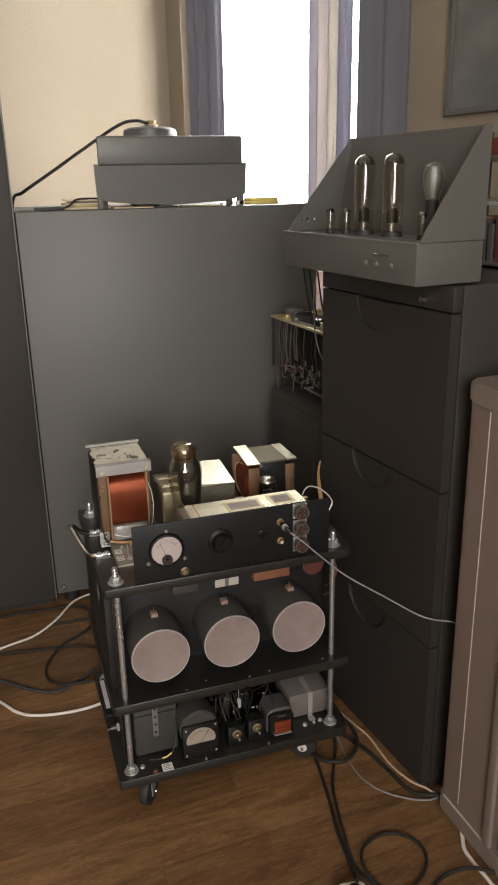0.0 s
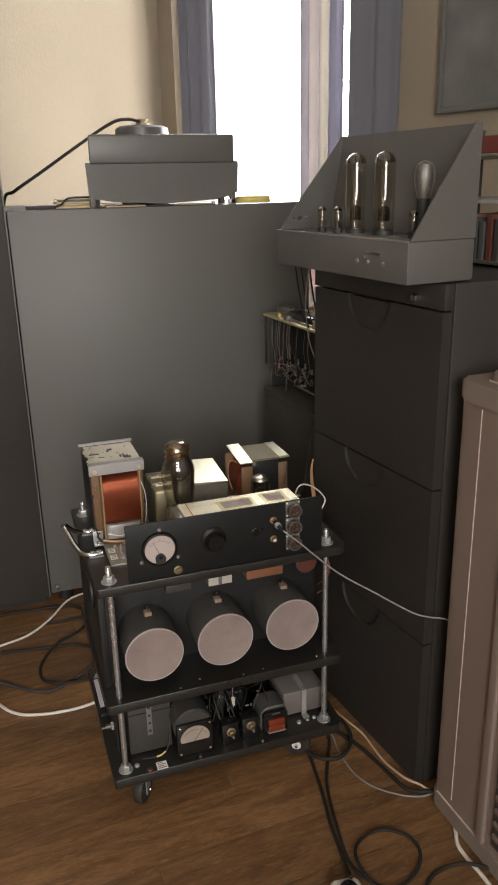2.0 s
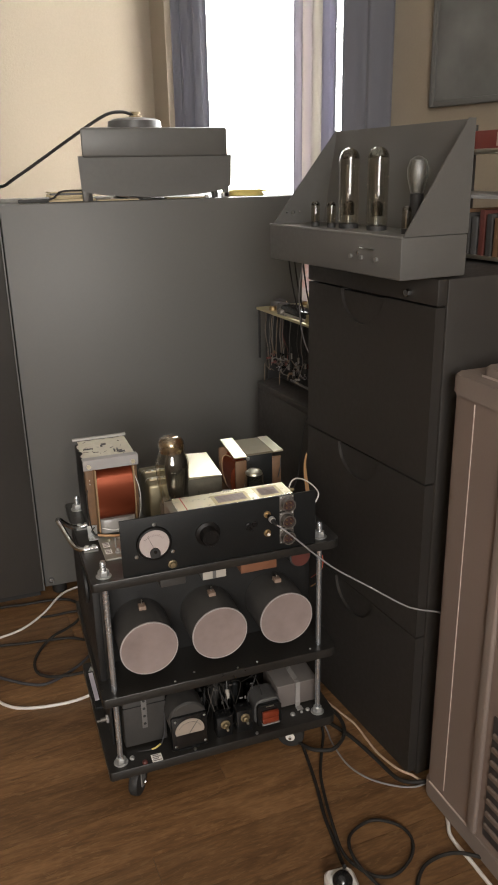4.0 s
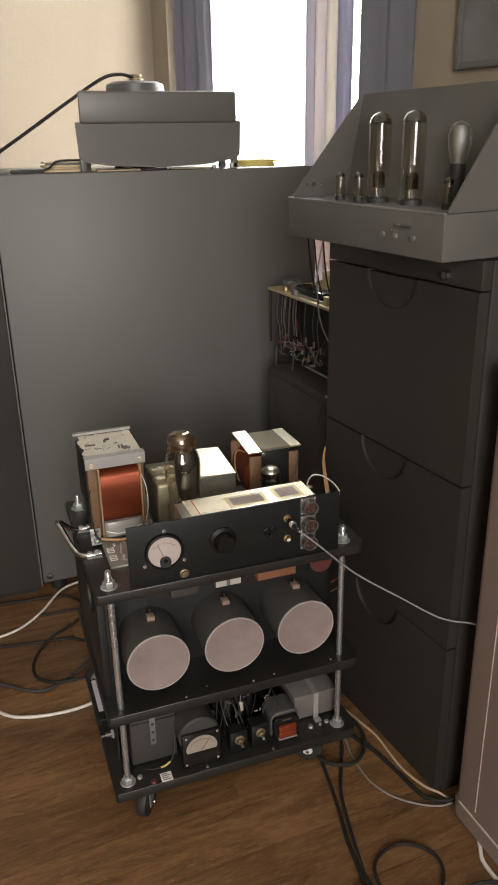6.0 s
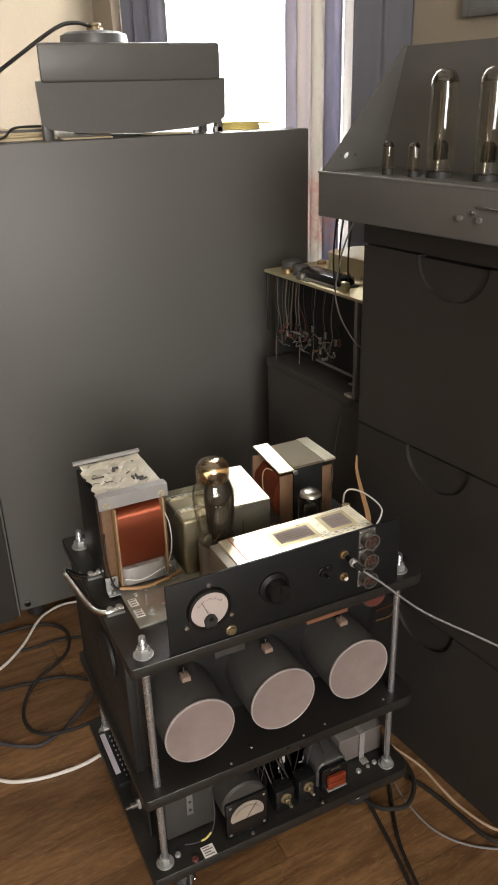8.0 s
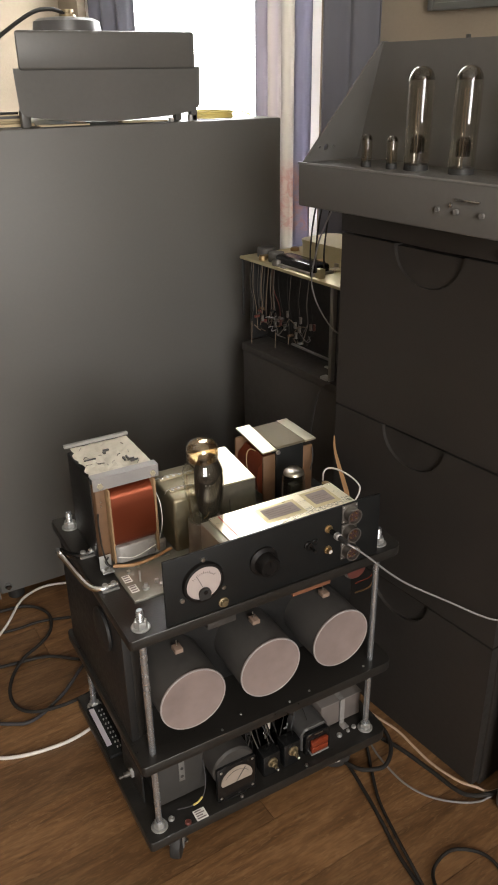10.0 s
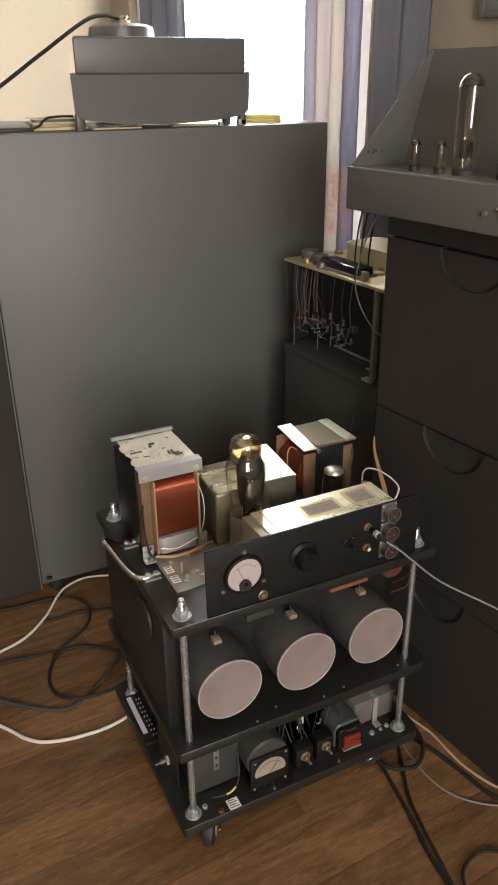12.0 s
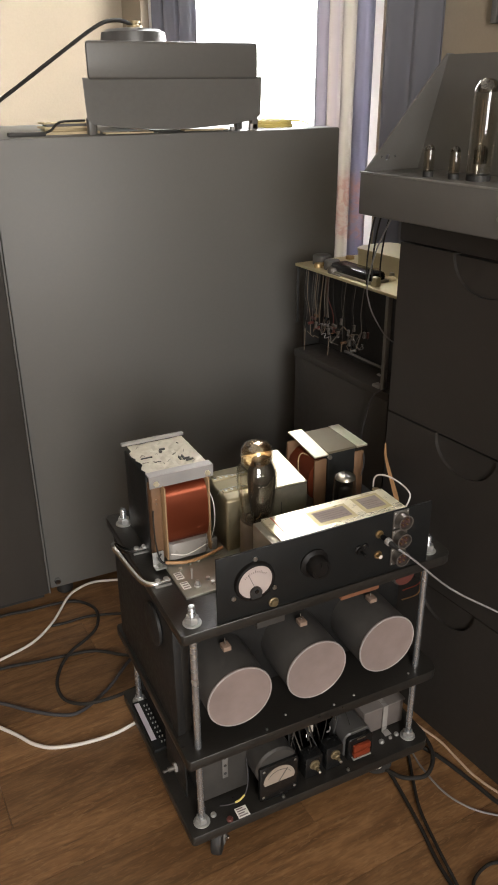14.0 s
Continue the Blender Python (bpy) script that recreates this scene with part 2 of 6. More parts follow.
BOX_LID = mat("taupe_tin_lid", (0.20, 0.18, 0.168), 0.42, 0.3, vary=0.12)
KNOB_BLACK = mat("black_bakelite", (0.009, 0.008, 0.0075), 0.42, vary=0.1, bump=0.0, spec=0.2)
FILM = mat("milky_insulating_film", (0.27, 0.255, 0.24), 0.3, vary=0.15, bump=0.2, big=30)
TAG_CARD = mat("cream_tag_board", (0.50, 0.43, 0.29), 0.6, vary=0.12)
TAPE = mat("yellowed_clear_tape", (0.60, 0.50, 0.27), 0.35, 0.3, vary=0.08, bump=0.05)
ALU_DULL = mat("dull_aluminium", (0.42, 0.395, 0.33), 0.46, 1.0, scale=120, vary=0.12, bump=0.12)
ALU_PAINT = mat("grey_metal_paint", (0.17, 0.165, 0.157), 0.5, 0.2, vary=0.1)
CAN_FACE = mat("matt_aluminium_disc", (0.292, 0.232, 0.216), 0.5, 0.25, scale=70, vary=0.12, bump=0.12, big=26)
CAN_SIDE = mat("grey_can_paint", (0.046, 0.043, 0.040), 0.5, scale=90, vary=0.2, bump=0.15)
COPPER = mat("enamelled_copper_winding", (0.22, 0.050, 0.021), 0.34, 0.7, scale=30, vary=0.06, bump=0.0, rvary=0.015)
FIBRE = mat("tan_fibre_board", (0.145, 0.078, 0.038), 0.65, scale=90, vary=0.2, bump=0.2)
TERMINAL_TAN = mat("dusty_tan_bakelite", (0.26, 0.18, 0.135), 0.6, vary=0.15)
FIBRE_PALE = mat("pale_card", (0.29, 0.185, 0.095), 0.7, scale=90, vary=0.15, bump=0.15)
FOIL = mat("crumpled_tin_label", (0.60, 0.56, 0.46), 0.5, 0.3, scale=60, vary=0.12, bump=0.35)
RIM = mat("bright_rolled_rim", (0.47, 0.43, 0.42), 0.35, 0.3, vary=0.05, bump=0.0)
CLAMP = mat("pale_clamp_metal", (0.40, 0.385, 0.375), 0.48, 0.5, vary=0.08)
SHELL = mat("dark_shell_paint", (0.085, 0.082, 0.08), 0.45, 0.2, vary=0.15)
# warm tone of light from behind the sheets, put into their colour
PAPER_WARM = mat("backlit_card", (0.50, 0.40, 0.25), 0.7, vary=0.12, bump=0.05)
PAPER = mat("white_paper", (0.78, 0.76, 0.72), 0.8, vary=0.05, bump=0.05)
STRIP_LILAC = mat("pale_lilac_label", (0.52, 0.48, 0.54), 0.6, vary=0.1)
LABEL_CREAM = mat("dull_cream_label", (0.48, 0.44, 0.38), 0.6, vary=0.12)
VALVE_BASE = mat("taupe_bakelite_base", (0.13, 0.106, 0.08), 0.45, vary=0.12)
LABEL_LILAC = mat("printed_label", (0.31, 0.25, 0.22), 0.6, vary=0.12)
INK = mat("black_ink", (0.03, 0.03, 0.03), 0.6, vary=0.1, bump=0)
RED_INK = mat("red_ink", (0.6, 0.08, 0.06), 0.6, vary=0.1, bump=0)
OLD_BRASS = mat("tarnished_brass", (0.24, 0.19, 0.11), 0.5, 0.7, vary=0.15)
BRASS = mat("brass", (0.36, 0.255, 0.13), 0.42, 0.9, vary=0.12, bump=0.05)
GOLD_WIRE = mat("yellow_plastic", (0.62, 0.5, 0.16), 0.4, vary=0.1)
CONN = mat("tarnished_connector_metal", (0.165, 0.15, 0.135), 0.48, 0.7, vary=0.15)
CONN_PIN = mat("dark_brown_insulator", (0.045, 0.022, 0.019), 0.4, vary=0.2)
LABEL_LINE = mat("faded_print", (0.24, 0.2, 0.2), 0.6, vary=0.1, bump=0)
DIAL = mat("cream_dial_face", (0.42, 0.355, 0.332), 0.6, vary=0.03, bump=0)
# darker copy of DIAL, with the lower deck's shade put into its colour
DIAL_SHADED = mat("shaded_dial_face", (0.30, 0.25, 0.205), 0.6, vary=0.08, bump=0)
GLASS = glass("tube_glass", (0.84, 0.82, 0.76), 0.06, 0.9)
GLASS_AMBER = glass("tube_glass_amber", (0.84, 0.66, 0.45), 0.24, 0.7, base_gloss=0.26, shine_rgb=(1.0, 0.84, 0.64))
GLASS_SMOKE = glass("smoked_tube_glass", (0.5, 0.48, 0.45), 0.04)
GLASS_BULB = glass("smoky_bulb_glass", (0.90, 0.89, 0.83), 0.05, 0.9, base_gloss=0.08)
GETTER = glass("milky_getter_glass", (0.66, 0.64, 0.56), 0.55, 0.5, base_gloss=0.14)
CABLE_DARK = mat("dark_slate_cable_sheath", (0.045, 0.043, 0.046), 0.65, vary=0.15, spec=0.3)
PLATE_BLACK = mat("blackened_anode", (0.030, 0.026, 0.021), 0.48, 0.5, vary=0.2, bump=0.05)
PANE = glass("window_pane_glass", (0.98, 0.99, 1.0), 0.0)
TAN = mat("tan_leather_strip", (0.36, 0.2, 0.09), 0.6, vary=0.15)
ORANGE = mat("orange_brown_block", (0.20, 0.085, 0.045), 0.5, vary=0.15)
RED_TAPE = mat("red_orange_tape", (0.17, 0.03, 0.012), 0.3, vary=0.15)
RED_DARK = mat("dark_red_lacquer", (0.10, 0.032, 0.026), 0.35, vary=0.2)
CABLE_WHITE = mat("white_cable_sheath", (0.66, 0.62, 0.58), 0.5, vary=0.06)
CABLE_GREY = mat("grey_cable_sheath", (0.21, 0.20, 0.20), 0.6, vary=0.1)
CABLE_BEIGE = mat("beige_cable_sheath", (0.5, 0.36, 0.26), 0.5, vary=0.1)
CABLE_BLACK = mat("black_cable_sheath", (0.020, 0.018, 0.016), 0.65, vary=0.2, spec=0.25)
HEATER_BODY = mat("taupe_plastic_body", (0.205, 0.155, 0.130), 0.5, scale=220, vary=0.05, bump=0.08)
HEATER_TOP = mat("grey_plastic_cap", (0.205, 0.163, 0.140), 0.5, scale=220, vary=0.06, bump=0.08)
HEATER_DARK = mat("dark_grille_plastic", (0.05, 0.045, 0.045), 0.5, vary=0.15)
HEATER_LINE = mat("pale_trim_line", (0.50, 0.41, 0.36), 0.4, vary=0.04)
PCB_EDGE = mat("yellowish_aluminium_plate", (0.56, 0.50, 0.31), 0.42, 0.7, vary=0.12)
WIRE_MIX = mat("tinned_wire", (0.13, 0.10, 0.072), 0.5, 0.3, vary=0.3)
CHOKE_OLIVE = mat("olive_grey_box_paint", (0.27, 0.235, 0.155), 0.42, 0.85, scale=90, vary=0.14, bump=0.1, big=18)
CHOKE_GREY = mat("dark_greenish_tin", (0.21, 0.195, 0.155), 0.42, 0.85, scale=90, vary=0.2, bump=0.1, big=14)
CREAM_TIN = mat("cream_enamelled_tin", (0.52, 0.46, 0.29), 0.4, vary=0.1, bump=0.05)
LABEL_BAR = mat("nearly_faded_print", (0.27, 0.217, 0.193), 0.6, vary=0.1, bump=0)
WIRE_RED = mat("red_wire", (0.35, 0.07, 0.04), 0.5, vary=0.2)
LILAC = (0.30, 0.29, 0.40)
CURTAIN = cloth("slate_lilac_curtain", (0.155, 0.156, 0.178), (0.9, 0.9, 1.0), 0.25)
CURTAIN_STRIPE = cloth("striped_lilac_curtain", LILAC, (1.0, 0.98, 0.96), 0.48,
                       [(0.0, (0.35, 0.35, 0.43)), (0.26, (0.33, 0.33, 0.42)), (0.30, (0.52, 0.50, 0.48)), (0.40, (0.58, 0.56, 0.51)), (0.46, (0.46, 0.43, 0.44)), (0.52, (0.58, 0.56, 0.50)), (0.60, (0.44, 0.41, 0.44)), (0.68, (0.54, 0.51, 0.47)), (0.76, (0.34, 0.32, 0.36)), (1.0, (0.30, 0.29, 0.32))], stitched=(0.775, 0.95, (0.50, 0.33, 0.29)))
PICTURE = mat("dark_picture", (0.12, 0.118, 0.11), 0.5, scale=9, vary=0.5, bump=0.05, big=2)

# ---- building helpers ----


def thing(name, label, category, at=(0, 0, 0), az=0.0, group="", kind="", matrix=None):
    """An empty at a thing's base, turned clockwise by az degrees seen from above; its parts are built in its own axes."""
    ob = new(name)
    ob.empty_display_size = 0.02
    ob.matrix_world = matrix if matrix is not None else pose(*at, 0, 0, -az)
    return tagged(ob, label, category, group, kind)


def part(name, bm, material, parent=None, label="", smooth=True):
    """Links a bmesh as one mesh object under a thing or a part."""
    bmesh.ops.recalc_face_normals(bm, faces=bm.faces[:])
    me = bpy.data.meshes.new(name)
    bm.to_mesh(me)
    bm.free()
    me.materials.append(material)
    if smooth:
        me.shade_smooth()
        me.set_sharp_from_angle(angle=radians(35))
    ob = new(name, me)
    if parent is not None:
        ob.parent = parent
    return tagged(ob, label)


def box(x0, x1, y0, y1, z0, z1, bevel=0.0, seg=2, bm=None):
    bm = bm or bmesh.new()
    made = bmesh.ops.create_cube(bm, size=1.0)["verts"]
    bmesh.ops.scale(bm, vec=(x1 - x0, y1 - y0, z1 - z0), verts=made)
    bmesh.ops.translate(bm, vec=((x0 + x1) / 2, (y0 + y1) / 2, (z0 + z1) / 2), verts=made)
    if bevel:
        edges = list({e for v in made for e in v.link_edges})
        bmesh.ops.bevel(bm, geom=edges, offset=bevel, segments=seg, affect="EDGES", profile=0.5)
    return bm


def lathe(profile, at=(0, 0, 0), axis="z", n=28, bm=None, caps=True):
    """A turned shape: profile of (radius, height) along the axis."""
    bm = bm or bmesh.new()
    turn = {"z": Matrix.Identity(3), "y": Matrix(((1, 0, 0), (0, 0, 1), (0, -1, 0))), "-y": Matrix(((1, 0, 0), (0, 0, -1), (0, 1, 0))),
            "x": Matrix(((0, 0, 1), (0, 1, 0), (-1, 0, 0))), "-x": Matrix(((0, 0, -1), (0, 1, 0), (1, 0, 0)))}[axis]
    rings = []
    for r, h in profile:
        if r < 1e-6:
            rings.append([bm.verts.new(turn @ Vector((0, 0, h)) + Vector(at))])
        else:
            rings.append([bm.verts.new(turn @ Vector((r * math.cos(2 * math.pi * i / n), r * math.sin(2 * math.pi * i / n), h)) + Vector(at)) for i in range(n)])
    for a, b in zip(rings, rings[1:]):
        for i in range(n):
            j = (i + 1) % n
            if len(a) == 1 and len(b) > 1:
                bm.faces.new((a[0], b[i], b[j]))
            elif len(b) == 1 and len(a) > 1:
                bm.faces.new((a[i], a[j], b[0]))
            elif len(a) > 1:
                bm.faces.new((a[i], a[j], b[j], b[i]))
    for ring in (rings[0], rings[-1]):
        if len(ring) > 1 and caps:
            bm.faces.new(ring)
    return bm


def cyl(r, h, at=(0, 0, 0), axis="z", n=24, edge=0.0, bm=None):
    prof = [(r - edge, 0), (r, edge), (r, h - edge), (r - edge, h)] if edge else [(r, 0), (r, h)]
    return lathe(prof, at, axis, n, bm)


def prism(points, z0, z1, bevel=0.0, bm=None, axis="z"):
    """An outline of (x, y) pulled from z0 to z1; axis y or x: the outline is (x, z) or (y, z)."""
    bm = bm or bmesh.new()
    put = {"z": lambda a, b, h: (a, b, h), "y": lambda a, b, h: (a, h, b), "x": lambda a, b, h: (h, a, b)}[axis]
    low = [bm.verts.new(put(a, b, z0)) for a, b in points]
    top = [bm.verts.new(put(a, b, z1)) for a, b in points]
    faces = [bm.faces.new(low[::-1]), bm.faces.new(top)]
    for i in range(len(points)):
        j = (i + 1) % len(points)
        faces.append(bm.faces.new((low[i], low[j], top[j], top[i])))
    if bevel:
        edges = list({e for v in low + top for e in v.link_edges})
        bmesh.ops.bevel(bm, geom=edges, offset=bevel, segments=1, affect="EDGES")
    return bm


def glide(points, steps=8):
    """A smooth line through the points (Catmull-Rom)."""
    p = [Vector(q) for q in points]
    p = [p[0] * 2 - p[1]] + p + [p[-1] * 2 - p[-2]]
    out = []
    for a, b, c, d in zip(p, p[1:], p[2:], p[3:]):
        for i in range(steps):
            t = i / steps
            out.append(0.5 * (2 * b + (c - a) * t + (2 * a - 5 * b + 4 * c - d) * t * t + (3 * b - a - 3 * c + d) * t ** 3))
    out.append(p[-2])
    return out


def hose(points, r, n=8, bm=None, steps=8, smooth=True):
    """A round cord along the points."""
    bm = bm or bmesh.new()
    line = glide(points, steps) if smooth else [Vector(q) for q in points]
    side, rings = None, []
    for i, q in enumerate(line):
        d = (line[min(i + 1, len(line) - 1)] - line[max(i - 1, 0)]).normalized()
        if side is None:
            side = d.orthogonal().normalized()
        side = (side - d * side.dot(d)).normalized()
        other = d.cross(side)
        rings.append([bm.verts.new(q + r * (math.cos(2 * math.pi * k / n) * side + math.sin(2 * math.pi * k / n) * other)) for k in range(n)])
    for a, b in zip(rings, rings[1:]):
        for k in range(n):
            bm.faces.new((a[k], a[(k + 1) % n], b[(k + 1) % n], b[k]))
    bm.faces.new(rings[0][::-1]), bm.faces.new(rings[-1])
    return bm


def ribbed(points, h0, h1, turns, axis="z"):
    """An outline pulled along an axis with one fine ridge for each turn of wire."""
    bm = bmesh.new()
    put = {"z": lambda a, b, h: (a, b, h), "y": lambda a, b, h: (a, h, b), "x": lambda a, b, h: (h, a, b)}[axis]
    ca, cb = sum(p[0] for p in points) / len(points), sum(p[1] for p in points) / len(points)
    rings = []
    for k in range(2 * turns + 1):
        f = 1.0 if k % 2 else 0.988
        rings.append([bm.verts.new(put(ca + (a - ca) * f, cb + (b - cb) * f, h0 + (h1 - h0) * k / (2 * turns))) for a, b in points])
    for r0, r1 in zip(rings, rings[1:]):
        for i in range(len(points)):
            j = (i + 1) % len(points)
            bm.faces.new((r0[i], r0[j], r1[j], r1[i]))
    bm.faces.new(rings[0][::-1]), bm.faces.new(rings[-1])
    return bm


def hexnut(r, h, at, axis="z", bm=None):
    return lathe([(r * 0.92, 0), (r, h * 0.12), (r, h * 0.85), (r * 0.88, h)], at, axis, 6, bm)


def thread_rod(r, z0, z1, x, y, pitch=0.0018):
    """A threaded rod with fine ridges."""
    prof = [(r * 0.8, z0), (r, z0 + 0.001), (r, 0.4735)]
    z = 0.474
    while z < z1 - 0.002:
        prof += [(r, z), (r * 0.9, z + pitch / 2)]
        z += pitch
    prof += [(r * 0.8, z1)]
    return lathe(prof, (x, y, 0), "z", 14)

# ---- the room ----
room = WALL_M


def in_room(ob):
    ob.matrix_world = room
    return ob


S_FAR, S_BACK, M_LEFT, HEIGHT, THICK = 1.41, -3.4, -3.9, 2.7, 0.10
bm = box(0, THICK, S_BACK, WIN_S0, 0, HEIGHT)
box(0, THICK, WIN_S1, S_FAR + 0.2, 0, HEIGHT, bm=bm)
box(0, THICK, WIN_S0, WIN_S1, 0, WIN_Z0, bm=bm)
box(0, THICK, WIN_S0, WIN_S1, WIN_Z1, HEIGHT, bm=bm)
in_room(tagged(part("wall_east", bm, PLASTER, smooth=False), "cream plastered wall with a tall window", "wall", kind="structure"))
in_room(tagged(part("wall_north", box(M_LEFT, 0, S_FAR, S_FAR + 0.2, 0, HEIGHT), PLASTER, smooth=False), "cream plastered wall behind the black cabinets", "wall", kind="structure"))
in_room(tagged(part("wall_west", box(M_LEFT - 0.2, M_LEFT, S_BACK - 0.2, S_FAR + 0.2, 0, HEIGHT), PLASTER, smooth=False), "plain cream plastered wall", "wall", kind="structure"))
# unseen south wall, left open for the added fill lamp
bm = box(M_LEFT, FILL_GAP[0], S_BACK - 0.2, S_BACK, 0, HEIGHT)
box(FILL_GAP[1], THICK, S_BACK - 0.2, S_BACK, 0, HEIGHT, bm=bm)
box(FILL_GAP[0], FILL_GAP[1], S_BACK - 0.2, S_BACK, 0, FILL_GAP[2], bm=bm)
box(FILL_GAP[0], FILL_GAP[1], S_BACK - 0.2, S_BACK, FILL_GAP[3], HEIGHT, bm=bm)
in_room(tagged(part("wall_south", bm, PLASTER, smooth=False), "cream plastered wall with an added opening for fill light", "wall", kind="structure"))
in_room(tagged(part("ceiling", box(M_LEFT - 0.2, THICK, S_BACK - 0.2, S_FAR + 0.2, HEIGHT, HEIGHT + 0.1), CEILING, smooth=False), "plain white painted ceiling", "ceiling", kind="structure"))

window = thing("window_1", "tall white-framed window with bright daylight behind it", "window", kind="structure", matrix=WALL_M)
bm = box(0.03, 0.07, WIN_S0, WIN_S0 + 0.06, WIN_Z0, WIN_Z1, 0.004)
box(0.03, 0.07, WIN_S1 - 0.06, WIN_S1, WIN_Z0, WIN_Z1, 0.004, bm=bm)
box(0.03, 0.07, WIN_S0 + 0.06, WIN_S1 - 0.06, WIN_Z1 - 0.06, WIN_Z1, 0.004, bm=bm)
box(0.03, 0.07, WIN_S0 + 0.06, WIN_S1 - 0.06, WIN_Z0, WIN_Z0 + 0.06, 0.004, bm=bm)
part("window_frame", bm, PAINT_WHITE, window)
pane = part("pane", box(0.048, 0.052, WIN_S0 + 0.06, WIN_S1 - 0.06, WIN_Z0 + 0.06, WIN_Z1 - 0.06), PANE, window)
pane.visible_shadow = False
part("window_sill", box(-0.03, 0.03, WIN_S0 - 0.03, WIN_S1 + 0.03, WIN_Z0 - 0.035, WIN_Z0 - 0.002, 0.006), PAINT_WHITE, window)

GLOW, gnt, gb = nodes_of("overcast_sky_glow")
gb.inputs["Base Color"].default_value = (0.8, 0.8, 0.8, 1)
gb.inputs["Emission Color"].default_value = (1.0, 0.98, 0.95, 1)
gb.inputs["Emission Strength"].default_value = 17.0
in_room(tagged(part("backdrop", box(1.5, 1.52, -3.0, 7.0, -1.0, 5.0), GLOW), "bright white overcast sky outside the window", "sky", kind="structure"))


def curtain(name, label, s0, s1, folds, depth, material, m0=-0.09, z0=0.03, z1=2.5, seed=0, lean=0.0):
    """A hanging curtain: deep soft folds that change a little from hem to head. s runs along the wall."""
    rnd = random.Random(seed)
    bm = bmesh.new()
    lay = bm.verts.layers.float.new("across")
    n, rows = folds * 14, 14
    ph = [rnd.uniform(-0.7, 0.7) for _ in range(folds + 1)]
    amp = [rnd.uniform(0.6, 1.15) for _ in range(folds + 1)]
    grid = []
    for j in range(rows + 1):
        f = j / rows
        row = []
        for i in range(n + 1):
            u = i / n
            k = min(folds - 1, int(u * folds))
            t = u * folds - k
            a = amp[k] * (1 - t) + amp[k + 1] * t
            p = ph[k] * (1 - t) + ph[k + 1] * t
            w = depth * a * math.sin(2 * math.pi * u * folds + p + 0.35 * f) + 0.3 * depth * math.sin(4 * math.pi * u * folds + 2 * p)
            s = s0 + (s1 - s0) * u + 0.25 * depth * math.sin(2 * math.pi * u * folds + p + 1.2) * (0.5 + 0.5 * f)
            v = bm.verts.new((m0 + w * (0.75 + 0.25 * (1 - f)) + lean * (1 - u), s, z0 + (z1 - z0) * f))
            v[lay] = u
            row.append(v)
        grid.append(row)
    for a, b in zip(grid, grid[1:]):
        for i in range(n):
            bm.faces.new((a[i], a[i + 1], b[i + 1], b[i]))
    ob = part(name, bm, material)
    sol = ob.modifiers.new("thickness", "SOLIDIFY")
    sol.thickness = 0.0012
    in_room(ob)
    return tagged(ob, label, "curtain", "window curtains")


curtain("curtain", "slate-blue cloth curtain gathered beside the window", 0.965, 1.165, 3, 0.016, CURTAIN, m0=-0.045, seed=2)
curtain("curtain", "lilac curtain with pale vertical stripes lit from behind", 0.183, 0.386, 4, 0.016, CURTAIN_STRIPE, m0=-0.11, seed=5, lean=-0.035)
curtain("curtain", "dark slate-blue cloth curtain drawn back over the wall", 0.045, 0.130, 2, 0.011, CURTAIN, m0=-0.155, seed=9, lean=0.09)
rail = thing("curtain_rail", "white metal curtain rail above the window", "curtain rail", kind="structure", matrix=WALL_M)
part("rail", cyl(0.012, 1.5, (-0.09, -0.05, 2.52), "y"), PAINT_WHITE, rail)
for s in (0.0, 1.35):
    part("bracket", box(-0.1, 0.0, s - 0.01, s + 0.01, 2.50, 2.54, 0.003), PAINT_WHITE, rail)

picture = thing("picture", "dark framed picture on the cream wall", "picture", matrix=WALL_M)
bm = box(-0.022, -0.002, -0.55, -0.535, 1.26, 1.95, 0.003)
box(-0.022, -0.002, -0.057, -0.042, 1.26, 1.95, 0.003, bm=bm)
box(-0.022, -0.002, -0.535, -0.057, 1.26, 1.275, 0.003, bm=bm)
box(-0.022, -0.002, -0.535, -0.057, 1.935, 1.95, 0.003, bm=bm)
part("picture_frame", bm, BLACK_BOARD, picture)
part("canvas", box(-0.014, -0.004, -0.535, -0.057, 1.275, 1.935), PICTURE, picture)

# ---- the tall cabinets and what stands on them ----
tall = thing("tall_cabinet", "tall dark grey cabinet with a plain side standing on the floor", "cabinet", (-0.199, 2.15, 0))
part("body", box(-0.3, 0.318, -0.280, 0.25, 0.030, 1.95, 0.003), GREY_BOARD, tall)
part("plinth", box(-0.29, 0.31, -0.245, 0.24, 0.0, 0.030), RUBBER, tall)
part("edge_band", box(0.318, 0.3215, -0.280, 0.25, 0.030, 1.95), BLACK_BOARD, tall)

cab = thing("speaker_cabinet", "large black wooden speaker cabinet on short feet", "speaker cabinet", (0.515, 2.15, 0))
part("body", box(-0.390, 0.385, -0.27, 0.27, 0.035, 1.055, 0.004), BLACK_BOARD, cab)
for sx in (-0.35, 0.35):
    for sy in (-0.235, 0.235):
        part("foot", cyl(0.02, 0.036, (sx, sy, 0), edge=0.003), RUBBER, cab)
part("corner_bolt", hexnut(0.008, 0.012, (-0.372, -0.27, 0.057), "-y"), CHROME, cab, "small chrome bolt")

crate = thing("amplifier_case", "black metal case with flared lower half on side legs", "case", (0.5125, 1.885, 1.055))


def tapered(bm):
    """Draws the back of a shell in, so that its sides stay hidden from the camera."""
    for v in bm.verts:
        v.co.x *= 1 - 1.9 * max(0.0, v.co.y)
    return bm


